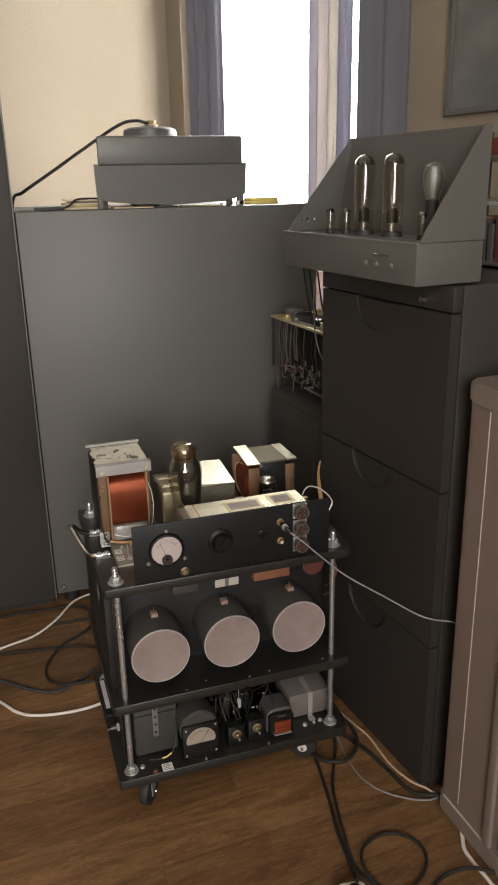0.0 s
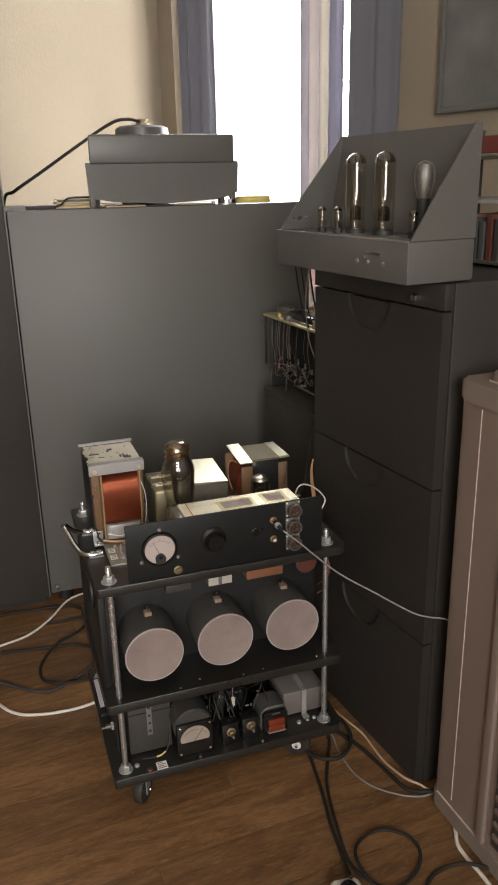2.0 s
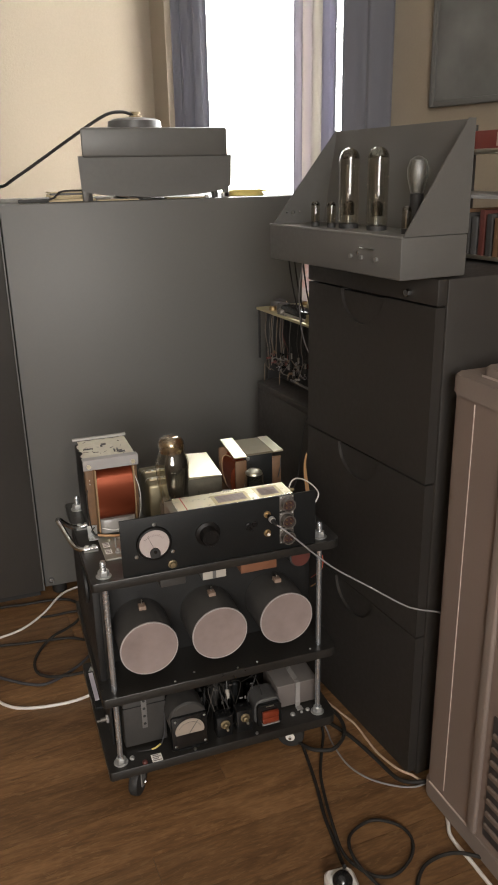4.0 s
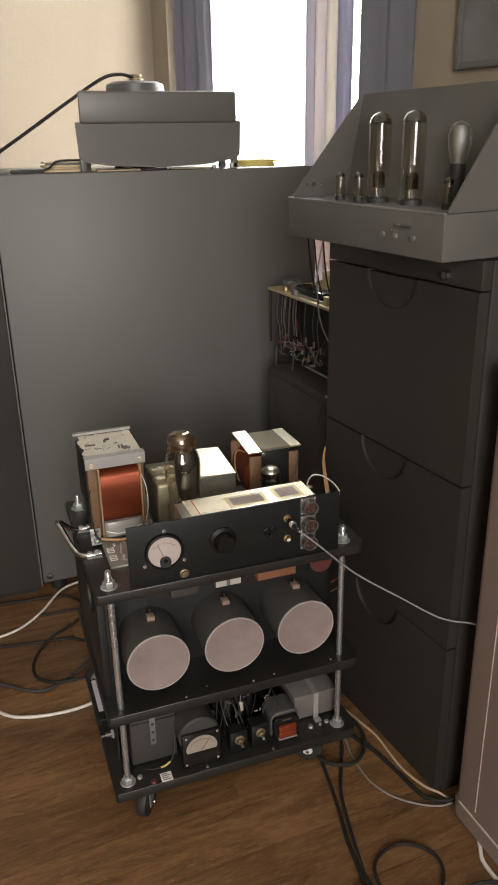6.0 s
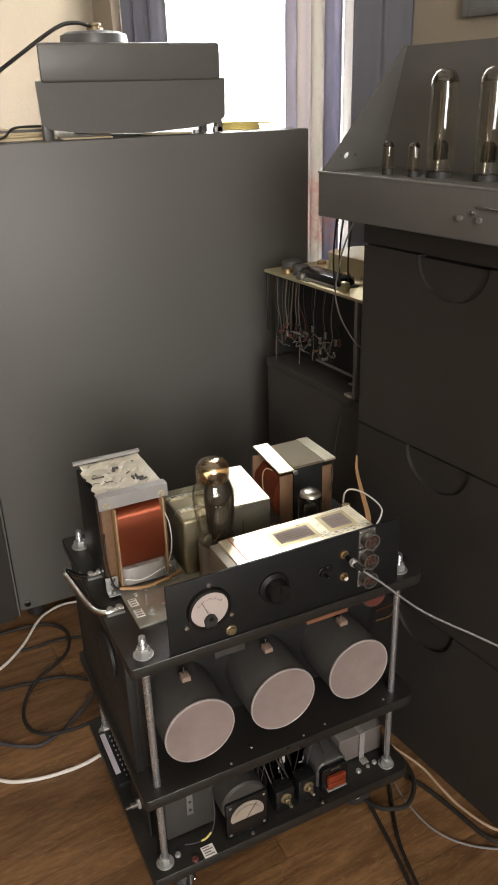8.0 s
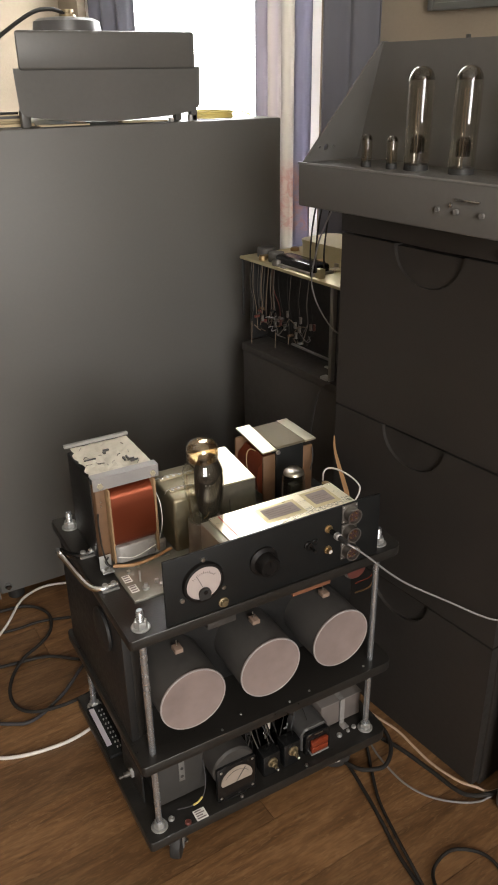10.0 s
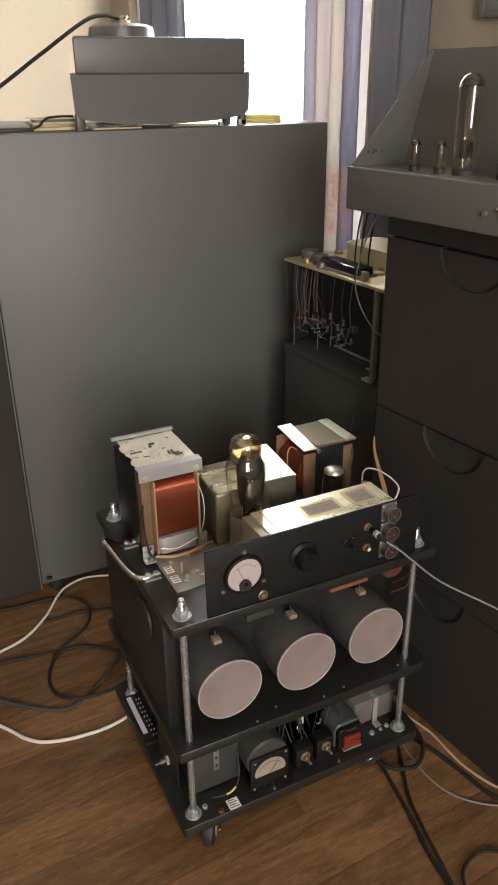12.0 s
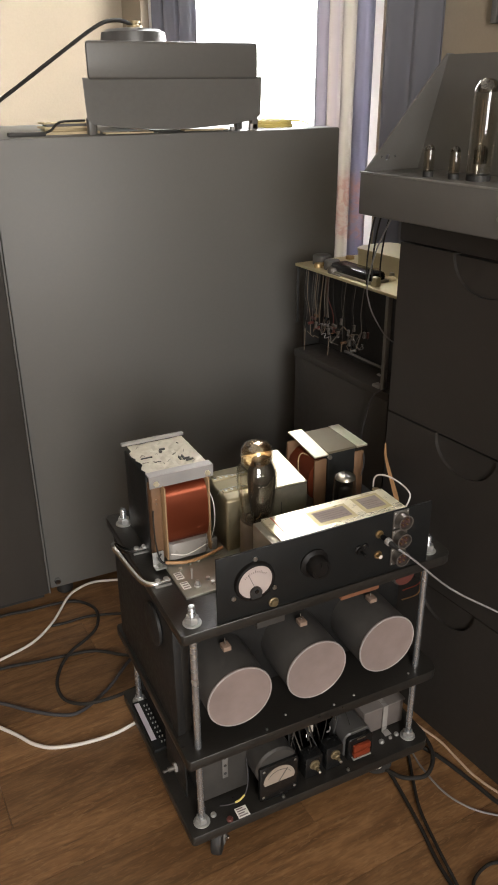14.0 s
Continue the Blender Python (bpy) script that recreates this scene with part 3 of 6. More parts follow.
part("upper_shell", tapered(box(-0.184, 0.184, 0.0, 0.085, 0.10, 0.168, 0.006, 3)), AMP_BLACK, crate)
prof = [(-0.195, 0.104), (-0.192, 0.03), (-0.177, 0.020), (-0.12, 0.012), (0.0, 0.006), (0.12, 0.012), (0.177, 0.020), (0.192, 0.03), (0.195, 0.104)]
part("lower_shell", tapered(prism(prof, 0.004, 0.08, axis="y")), AMP_BLACK, crate)
for sx in (-0.180, 0.180):
    for y in (0.018, 0.064):
        lx = sx * (1 - 1.9 * (y - 0.018))
        part("leg", box(lx - 0.007, lx + 0.007, y - 0.009, y + 0.010, 0.0, 0.032, 0.002), AMP_BLACK, crate)

driver = thing("horn_driver", "round dark horn driver with a brass terminal on top", "horn driver", (0.52, 2.17, 1.055))
part("body", lathe([(0.06, 0), (0.072, 0.006), (0.074, 0.02), (0.074, 0.185), (0.072, 0.198), (0.060, 0.204), (0.03, 0.207), (0, 0.2075)], n=40), SHELL, driver)
part("terminal", lathe([(0.018, 0.206), (0.018, 0.212), (0.010, 0.213), (0.010, 0.216), (0.014, 0.217), (0.014, 0.222), (0, 0.223)], (0.004, 0, 0)), OLD_BRASS, driver)


def cable(label, points, r, material, category="cable"):
    """A cord that lies or hangs by itself."""
    ob = part("cable", hose(points, r), material)
    return tagged(ob, label, category)


cable("thick dark cable from the horn driver down past the tall cabinet", [(0.515, 2.165, 1.270), (0.48, 2.155, 1.276), (0.43, 2.14, 1.264), (0.33, 2.11, 1.205), (0.23, 2.09, 1.142), (0.16, 2.09, 1.098), (0.135, 2.2, 1.07), (0.127, 2.46, 0.9)], 0.0042, CABLE_BLACK)
flat = thing("flat_bar", "thin dark flat bar with a short lead on the black cabinet", "flat bar", (0.210, 1.93, 1.055))
part("body", box(-0.037, 0.035, -0.012, 0.012, 0.0, 0.008, 0.002), RUBBER, flat)
part("lead", hose([(0.033, 0.0, 0.005), (0.048, 0.002, 0.010), (0.060, 0.006, 0.020), (0.072, 0.012, 0.0245), (0.090, 0.02, 0.0255), (0.125, 0.03, 0.0250)], 0.0024, 7), CABLE_BLACK, flat)
z = 1.055
for i, (w, d, h, az, m) in enumerate(((0.120, 0.060, 0.005, -3, PAPER_WARM), (0.105, 0.050, 0.006, 4, OLD_BRASS), (0.110, 0.052, 0.004, -5, PAPER_WARM), (0.098, 0.044, 0.005, 2, SHELL), (0.108, 0.050, 0.0025, -2, PAPER_WARM))):
    board = thing("thin_board", "thin board in a low stack on the black cabinet", "board", (0.303 + 0.003 * (i % 2), 1.982, z), az=az, group="stack of boards on the cabinet")
    part("sheet", box(-w / 2, w / 2, -d / 2, d / 2, 0.0, h, 0.0005), m, board)
    z += h
lean = thing("leaning_board", "thin pinkish board leaning on the stack of boards", "board", (0.362, 1.98, 1.055), az=3)
part("sheet", prism([(-0.001, 0.0185), (0.112, 0.0), (0.112, 0.0030), (-0.001, 0.0215)], -0.022, 0.022, axis="y"), TERMINAL_TAN, lean)
for x, y, w, d, az in ((0.415, 1.925, 0.10, 0.030, 2), (0.505, 1.95, 0.055, 0.04, -6), (0.592, 1.94, 0.10, 0.035, 4)):
    sheet = thing("paper_sheet", "loose card sheet in a warm backlit tone on top of the black cabinet", "paper", (x, y, 1.055), az=az, group="papers on the cabinet")
    part("sheet", box(-w / 2, w / 2, -d / 2, d / 2, 0.0, 0.003, 0.0005), PAPER_WARM if w > 0.06 else SHELL, sheet)
for x, w, h in ((0.640, 0.008, 0.008), (0.690, 0.018, 0.012)):
    clip = thing("small_block", "small pale plastic block on the black cabinet", "block", (x, 1.90, 1.055))
    part("body", box(-w / 2, w / 2, -0.006, 0.006, 0.0, h, 0.001), CLAMP, clip)
reel = thing("wire_coil", "flat coil of yellow wire on top of the black cabinet", "wire coil", (0.772, 1.97, 1.055))
bm = bmesh.new()
for k in range(4):
    ring = [(0.046 * math.cos(a * math.pi / 12) * (1 - 0.02 * k), 0.046 * math.sin(a * math.pi / 12), 0.003 + 0.0036 * k) for a in range(25)]
    hose(ring, 0.0026, 6, bm, 1, False)
part("coil", bm, GOLD_WIRE, reel)
part("loose_end", hose([(0.046, 0, 0.012), (0.07, -0.01, 0.012), (0.09, -0.02, 0.004)], 0.0018), GOLD_WIRE, reel)

# ---- the drawer unit and the valve amplifier on it ----
CAB_AZ = -7.0
drawers = thing("drawer_unit", "dark grey three-drawer unit with half-round finger grips", "drawer unit", (0.717, 0.932, 0), CAB_AZ)
W_D, A_D = 0.46, 0.389
part("carcass", box(0.02, W_D, 0.0, A_D, 0.0, 0.955, 0.003), DRAWER_BLACK, drawers)
part("top_rail", box(0.0, 0.019, 0.0, A_D, 0.914, 0.955, 0.002), DRAWER_BLACK, drawers)
for z0, z1 in ((0.012, 0.313), (0.317, 0.612), (0.616, 0.911)):
    arc = [(0.205 + 0.066 * math.cos(a), z1 - 0.066 * math.sin(a) * 0.85) for a in [math.pi * k / 16 for k in range(17)]]
    outline = [(0.003, z0), (A_D - 0.003, z0), (A_D - 0.003, z1)] + arc + [(0.003, z1)]
    front = part("drawer_front", prism(outline, 0.0, 0.0185, axis="x"), DRAWER_BLACK, drawers)
    part("grip_recess", prism([(0.138, z1 - 0.003)] + [(0.205 - 0.067 * math.cos(t), z1 - 0.057 * math.sin(t)) for t in [math.pi * k / 12 for k in range(1, 12)]] + [(0.272, z1 - 0.003)], 0.006, 0.018, axis="x"), DRAWER_BLACK, front)
part("top_bolt", hexnut(0.0065, 0.010, (0.0, 0.068, 0.928), "-x"), CHROME, drawers, "chrome bolt in the top rail")

amp = thing("valve_amplifier", "open black valve amplifier with sloped end plates and glass tubes", "valve amplifier", (0.645, 0.925, 0.955), CAB_AZ)
L_A, D_A = 0.41, 0.125
part("chassis", box(0, D_A, 0, L_A, 0.003, 0.066, 0.003), AMP_BLACK, amp)
part("front_lip", box(-0.001, 0.003, 0, L_A, 0.0645, 0.0675, 0.0008), ALU_PAINT, amp)
TOP_A = 0.362   # the rear panel narrows to this length at its top
rear = [(0.004, 0.066), (L_A - 0.004, 0.066), (TOP_A, 0.228), (0.004, 0.228)]
part("rear_panel", prism(rear, D_A - 0.010, D_A, axis="x"), AMP_BLACK, amp)
for a, top, holed in ((0.0, 0.0, False), (L_A - 0.004, TOP_A - 0.002, True)):
    bm = bmesh.new()
    lean = (top - a) / (0.2295 - 0.0665)   # the plate leans with the narrowing rear panel
    loops = [[(0.004, 0.0665), (D_A, 0.0665), (D_A, 0.2295), (D_A - 0.012, 0.2295)]]
    if holed:
        loops.append([(0.044 + 0.0048 * math.cos(t), 0.087 + 0.0048 * math.sin(t)) for t in [2 * math.pi * k / 20 for k in range(20)]])
    rim = []
    for loop in loops:
        vs = [bm.verts.new((x, a + lean * (z - 0.0665), z)) for x, z in loop]
        rim += [bm.edges.new((vs[k], vs[(k + 1) % len(vs)])) for k in range(len(vs))]
    bmesh.ops.triangle_fill(bm, use_beauty=True, edges=rim)
    over = [f for f in bm.faces if holed and math.hypot(f.calc_center_median().x - 0.044, f.calc_center_median().z - 0.087) < 0.0047]
    bmesh.ops.delete(bm, geom=over, context="FACES_ONLY")
    plate_ob = part("end_plate", bm, AMP_BLACK, amp, smooth=False)
    plate_ob.modifiers.new("thickness", "SOLIDIFY").thickness = 0.003
for a in (0.10, L_A - 0.10):
    part("foot", cyl(0.008, 0.0035, (0.10, a, 0)), RUBBER, amp)
    part("foot", cyl(0.008, 0.0035, (0.083, a + 0.03, 0)), RUBBER, amp)
for x in (0.030, 0.058):
    part("end_bolt", lathe([(0.0022, 0), (0.0018, 0.0014), (0, 0.002)], (x, L_A - 0.0128, 0.0872), "-y", 10), CHROME, amp)
part("front_lever", hose([(-0.003, 0.102, 0.0455), (-0.0045, 0.084, 0.0450), (-0.003, 0.064, 0.0448)], 0.0016, 8), CHROME, amp, "thin bright lever on the front")
part("front_stud", lathe([(0.0032, 0), (0.0028, 0.003), (0, 0.004)], (0.0, 0.110, 0.0372), "-x", 12), CHROME, amp)


def tall_tube(parent, x, y, z, r, h, name="tube"):
    """A tall straight glass valve with a domed silvered top, plate and support rods inside."""
    t = part(name, lathe([(r * 0.9, 0), (r, 0.01), (r, h - r), (r * 0.92, h - 0.62 * r), (r * 0.7, h - 0.25 * r), (r * 0.35, h - 0.05 * r), (0, h)], (x, y, z)), GLASS, parent, "clear glass tube with a domed top")
    part("cap_glow", lathe([(r * 0.98, h - r * 0.98), (r * 0.9, h - 0.64 * r), (r * 0.68, h - 0.28 * r), (r * 0.33, h - 0.07 * r), (0, h - 0.002)], (x, y, z), caps=False), GLASS_SMOKE, t, "smoky getter stain")
    if r > 0.01:
        part("grid_frame", lathe([(r * 0.55, 0.02), (r * 0.55, h * 0.3), (r * 0.3, h * 0.34)], (x, y, z), n=16, caps=False), GLASS_SMOKE, t)
    for dy in (-0.12, 0.16):
        part("support_rod", cyl(0.0008, h * 0.76, (x - r * 0.2, y + dy * r, z + 0.004), n=6), WIRE_MIX, t, "thin copper rod")
    part("base", cyl(r * 0.95, 0.012, (x, y, z - 0.006)), RUBBER, t)


tall_tube(amp, 0.055, 0.223, 0.068, 0.0175, 0.128)
tall_tube(amp, 0.062, 0.150, 0.068, 0.0175, 0.128)
tall_tube(amp, 0.035, 0.30, 0.068, 0.008, 0.042)
tall_tube(amp, 0.04, 0.255, 0.068, 0.008, 0.042)
tall_tube(amp, 0.05, 0.055, 0.068, 0.008, 0.04)
st = part("tube", lathe([(0.010, 0.056), (0.0125, 0.066), (0.0160, 0.080), (0.0165, 0.094), (0.0125, 0.106), (0.005, 0.111), (0, 0.112)], (0.096, 0.092, 0.068)), GETTER, amp, "small milky glass bulb")
part("base", cyl(0.011, 0.058, (0.096, 0.092, 0.066), n=20, edge=0.001), RUBBER, st)
for a in (0.10, 0.13, 0.06):
    part("socket_screw", cyl(0.0035, 0.004, (0.0, a, 0.03), "-x", 12), ALU_PAINT, amp)
part("rear_knob", cyl(0.016, 0.012, (D_A, 0.06, 0.15), "x"), RUBBER, amp)

# ---- the amplifier trolley ----
tro = thing("amplifier_trolley", "home-built three-deck valve amplifier on a black wheeled trolley", "amplifier", (0, 0, 0))
DX0, DX1, DY0, DY1 = 0.166, 0.625, 1.059, 1.418
c = 0.018
q = 0.004
outline = [(DX0 + q, DY0)]
for cx, cy, a0 in ((DX1 - c, DY0 + c, -90), (DX1 - c, DY1 - c, 0)):
    outline += [(cx + c * math.cos(radians(a0 + 18 * k)), cy + c * math.sin(radians(a0 + 18 * k))) for k in range(6)]
outline += [(DX0 + q, DY1), (DX0, DY1 - q), (DX0, DY0 + q)]
for nm, z0, z1 in (("top_deck", 0.458, 0.474), ("middle_deck", 0.224, 0.242), ("bottom_deck", 0.062, 0.081)):
    part(nm, prism(outline, z0, z1, 0.0008), DECK, tro, "black stained board")
RODS = [(0.191, 1.082), (0.592, 1.083), (0.187, 1.379), (0.592, 1.379)]
for x, y in RODS:
    rod = part("threaded_rod", thread_rod(0.0054, 0.046, 0.503, x, y), ROD_STEEL, tro, "zinc-plated threaded rod")
    for z in (0.081, 0.474):
        part("washer", lathe([(0.0130, 0), (0.0135, 0.0006), (0.0135, 0.0016), (0.0128, 0.0022)], (x, y, z)), STEEL, rod)
        part("nut", hexnut(0.0098, 0.0100, (x, y, z + 0.0022)), STEEL, rod)
part("can_board", box(0.184, 0.608, 1.165, 1.180, 0.242, 0.458, 0.001), DECK_DARK, tro)
part("side_board", box(0.172, 0.184, 1.115, 1.40, 0.242, 0.458, 0.001), DECK_DARK, tro)
part("side_board", box(0.602, 0.614, 1.18, 1.40, 0.242, 0.458, 0.001), DECK_DARK, tro)
part("back_board", box(0.185, 0.60, 1.400, 1.412, 0.242, 0.458, 0.001), DECK_DARK, tro)
part("back_board", box(0.200, 0.60, 1.400, 1.412, 0.081, 0.224, 0.001), DECK_DARK, tro)
part("side_ring", lathe([(0.030, 0), (0.034, 0.002), (0.034, 0.006), (0.030, 0.008)], (0.172, 1.19, 0.405), "-x"), DECK_DARK, tro)
part("corner_post", box(0.1845, 0.1965, 1.118, 1.130, 0.242, 0.458, 0.001), DECK, tro)


def caster(x, y, turn):
    """A swivel wheel with a steel fork under the bottom deck."""
    fork = part("caster", box(x - 0.018, x + 0.018, y - 0.014, y + 0.014, 0.057, 0.062, 0.001), ALU_PAINT, tro, "small steel and rubber caster")
    bm = lathe([(0.012, -0.009), (0.0265, -0.008), (0.028, -0.004), (0.028, 0.004), (0.0265, 0.008), (0.012, 0.009)], (0, 0, 0), "x", 24)
    bmesh.ops.rotate(bm, cent=(0, 0, 0), matrix=Matrix.Rotation(radians(turn), 3, "Z"), verts=bm.verts[:])
    bmesh.ops.translate(bm, vec=(x, y, 0.028), verts=bm.verts[:])
    part("wheel", bm, RUBBER, fork)
    bm = bmesh.new()
    for s in (-0.011, 0.011):
        b2 = box(-0.0012, 0.0012, -0.008, 0.008, 0.020, 0.058)
        bmesh.ops.translate(b2, vec=(s, 0, 0), verts=b2.verts[:])
        bmesh.ops.rotate(b2, cent=(0, 0, 0), matrix=Matrix.Rotation(radians(turn), 3, "Z"), verts=b2.verts[:])
        bmesh.ops.translate(b2, vec=(x, y, 0), verts=b2.verts[:])
        tmp = bpy.data.meshes.new("fork_side")
        b2.to_mesh(tmp)
        bm.from_mesh(tmp)
        b2.free()
        bpy.data.meshes.remove(tmp)
    part("fork", bm, ALU_PAINT, fork)
    hub = lathe([(0.0055, -0.0130), (0.0085, -0.0134), (0.0095, -0.0128), (0.0085, -0.0122), (0.0055, -0.0124)], (0, 0, 0), "x", 20)
    bmesh.ops.rotate(hub, cent=(0, 0, 0), matrix=Matrix.Rotation(radians(turn), 3, "Z"), verts=hub.verts[:])
    bmesh.ops.translate(hub, vec=(x, y, 0.028), verts=hub.verts[:])
    part("hub", hub, CABLE_WHITE if x > 0.4 else STEEL, fork)
    pin = cyl(0.0032, 0.036, (-0.018, 0, 0), "x", 10)
    hexnut(0.0062, 0.004, (0.0122, 0, 0), "x", pin)
    bmesh.ops.rotate(pin, cent=(0, 0, 0), matrix=Matrix.Rotation(radians(turn), 3, "Z"), verts=pin.verts[:])
    bmesh.ops.translate(pin, vec=(x, y, 0.028), verts=pin.verts[:])
    part("axle", pin, CHROME, fork)


for x, y, turn in ((0.220, 1.085, -35), (0.541, 1.101, 62), (0.225, 1.36, 0), (0.54, 1.36, 15)):
    caster(x, y, turn)

# side grip of bent chrome tube
grip = part("grip", hose([(0.192, 1.283, 0.4795), (0.172, 1.283, 0.4795), (0.156, 1.281, 0.488), (0.142, 1.276, 0.503), (0.1385, 1.266, 0.506), (0.1425, 1.250, 0.501), (0.152, 1.218, 0.487), (0.160, 1.198, 0.4795), (0.172, 1.1855, 0.4785), (0.197, 1.184, 0.479)], 0.0048, 12), CHROME, tro, "bent chrome carrying grip")
for y in (1.184, 1.283):
    part("tab", box(0.172, 0.198, y - 0.0065, y + 0.0065, 0.474, 0.4768, 0.0008), ALU_PAINT, grip)
    for x in (0.178, 0.191):
        part("screw", lathe([(0.0046, 0), (0.004, 0.0026), (0, 0.0036)], (x, y, 0.4825), n=12), STEEL, grip)

# base plate of the valve chassis
plate = part("base_plate", box(0.2035, 0.585, 1.134, 1.385, 0.474, 0.4775, 0.0004), PLATE_GREY, tro, "dull aluminium chassis plate")
for x, y in ((0.2135, 1.190), (0.2135, 1.163)):
    part("label", box(x - 0.006, x + 0.006, y - 0.009, y + 0.009, 0.4775, 0.4780), PAPER, plate)
    for k in (-0.003, 0.0, 0.003):
        part("print_bar", box(x - 0.0042, x + 0.0042, y + 1.9 * k - 0.0012, y + 1.9 * k + 0.0012, 0.4780, 0.4783), LABEL_LINE, plate)
for x, y, h in ((0.229, 1.176, 0.018), (0.2295, 1.155, 0.009), (0.252, 1.150, 0.005), (0.249, 1.162, 0.005), (0.222, 1.205, 0.003), (0.240, 1.212, 0.003), (0.255, 1.215, 0.003)):
    part("standoff", cyl(0.0016 if h > 0.01 else 0.003, h, (x, y, 0.4775), n=10), ZINC if h < 0.007 else STEEL, plate)
part("standoff_base", cyl(0.0055, 0.003, (0.2295, 1.155, 0.4775), n=12), STEEL, plate)


# the tall output transformer
T1 = (0.19, 0.291, 1.232, 1.36)
x0, x1, y0, y1 = T1
tr = part("transformer", box(x0 + 0.002, x1 - 0.002, y0 + 0.022, y1 - 0.003, 0.482, 0.620, 0.0015), PANEL_BLACK, tro, "tall transformer with red copper winding and tinned top")
pts = [(y0 + 0.024, 0.509), (y0 + 0.006, 0.509), (y0 - 0.002, 0.513), (y0 - 0.007, 0.522), (y0 - 0.0095, 0.537), (y0 - 0.0100, 0.557), (y0 - 0.0085, 0.577), (y0 - 0.005, 0.592), (y0 + 0.001, 0.602), (y0 + 0.009, 0.607), (y0 + 0.024, 0.608)]
wind = ribbed(pts, x0 + 0.0216, x1 - 0.0126, 56, "x")
part("winding", wind, COPPER, tr, "glossy red enamelled copper winding")
for sx in (x0 + 0.0185, x1 - 0.0125):
    part("bobbin_cheek", box(sx, sx + 0.003, y0 - 0.011, y0 + 0.024, 0.487, 0.612, 0.0012), FIBRE_PALE, tr)
part("side_card", box(x0 + 0.003, x0 + 0.0183, y0 + 0.002, y0 + 0.022, 0.485, 0.612, 0.002), FIBRE, tr)
part("side_card", box(x1 - 0.0093, x1 - 0.002, y0 + 0.006, y0 + 0.022, 0.485, 0.612, 0.002), FIBRE, tr)
part("film_wrap", prism([(x0 + 0.0225, y0 + 0.02), (x0 + 0.0225, y0 - 0.004), (x0 + 0.028, y0 - 0.0095), (x1 - 0.019, y0 - 0.0095), (x1 - 0.0135, y0 - 0.004), (x1 - 0.0135, y0 + 0.02)], 0.484, 0.512, 0.001), FILM, tr, "milky insulating wrap")
part("film_fold", hose([(x0 + 0.024, y0 - 0.010, 0.497), (x0 + 0.05, y0 - 0.0105, 0.490), (x1 - 0.016, y0 - 0.0102, 0.500)], 0.0009, 6), PAPER, tr)
part("top_clamp", box(x0, x1, y0, y0 + 0.014, 0.628, 0.6305, 0.0003, 1), CLAMP, tr)
part("front_flange", box(x0, x1, y0 - 0.0025, y0, 0.611, 0.6305, 0.0003, 1), CLAMP, tr)
part("back_flange", box(x0 - 0.002, x1 + 0.001, y1 - 0.007, y1, 0.628, 0.6325, 0.0003, 1), CLAMP, tr)
for sx in (x0 + 0.010, x1 - 0.010):
    part("flange_screw", hexnut(0.0045, 0.004, (sx, y0 - 0.0025, 0.6185), "-y"), ALU, tr)
foil = bmesh.new()
rnd = random.Random(4)
g = []
for j in range(19):
    row = []
    for i in range(17):
        u, v = i / 16, j / 18
        x = x0 + 0.004 + (x1 - x0 - 0.006) * u + (rnd.uniform(-0.003, 0.004) if i == 0 else 0)
        y = y0 + 0.012 + (y1 - y0 - 0.018) * v
        z = 0.6265 + 0.0024 * noise.noise((u * 5, v * 5, 3.1)) * (1 if 0.5 > u else 0.6) + 0.001 * noise.noise((u * 17, v * 17, 1.0))
        row.append(foil.verts.new((x, y, max(z, 0.6215))))
    g.append(row)
for a, b in zip(g, g[1:]):
    for i in range(16):
        foil.faces.new((a[i], a[i + 1], b[i + 1], b[i]))
fo = part("foil", foil, FOIL, tr, "crumpled tinned foil top", smooth=False)
fo.modifiers.new("thickness", "SOLIDIFY").thickness = 0.0006
for dx, dy, w, d in ((0.052, 0.086, 0.009, 0.003), (0.047, 0.079, 0.004, 0.005), (0.02, 0.066, 0.018, 0.0014), (0.075, 0.04, 0.010, 0.002), (0.078, 0.034, 0.012, 0.002), (0.066, 0.045, 0.002, 0.010), (0.072, 0.047, 0.002, 0.010)):
    part("scribble", box(x0 + dx - w / 2, x0 + dx + w / 2, y0 + dy - d / 2, y0 + dy + d / 2, 0.6225, 0.6292), SHELL, fo)
# dark threads stand in for the shade in the foil's creases
for k in range(15):
    u, v, a = rnd.uniform(0.08, 0.95), rnd.uniform(0.12, 0.9), rnd.uniform(0, 3.14)
    ln = rnd.uniform(0.002, 0.006)
    px, py = x0 + 0.004 + (x1 - x0 - 0.006) * u, y0 + 0.012 + (y1 - y0 - 0.018) * v
    pz = 0.6270 + 0.0024 * noise.noise((u * 5, v * 5, 3.1)) * (1 if 0.5 > u else 0.6) + 0.001 * noise.noise((u * 17, v * 17, 1.0))
    part("crease_shade", hose([(px - ln * math.cos(a), py - ln * math.sin(a), pz), (px, py + 0.0006, pz + 0.0003), (px + ln * math.cos(a), py + ln * math.sin(a), pz)], rnd.choice((0.0003, 0.0004, 0.0006)), 4, None, 2), SHELL, fo)
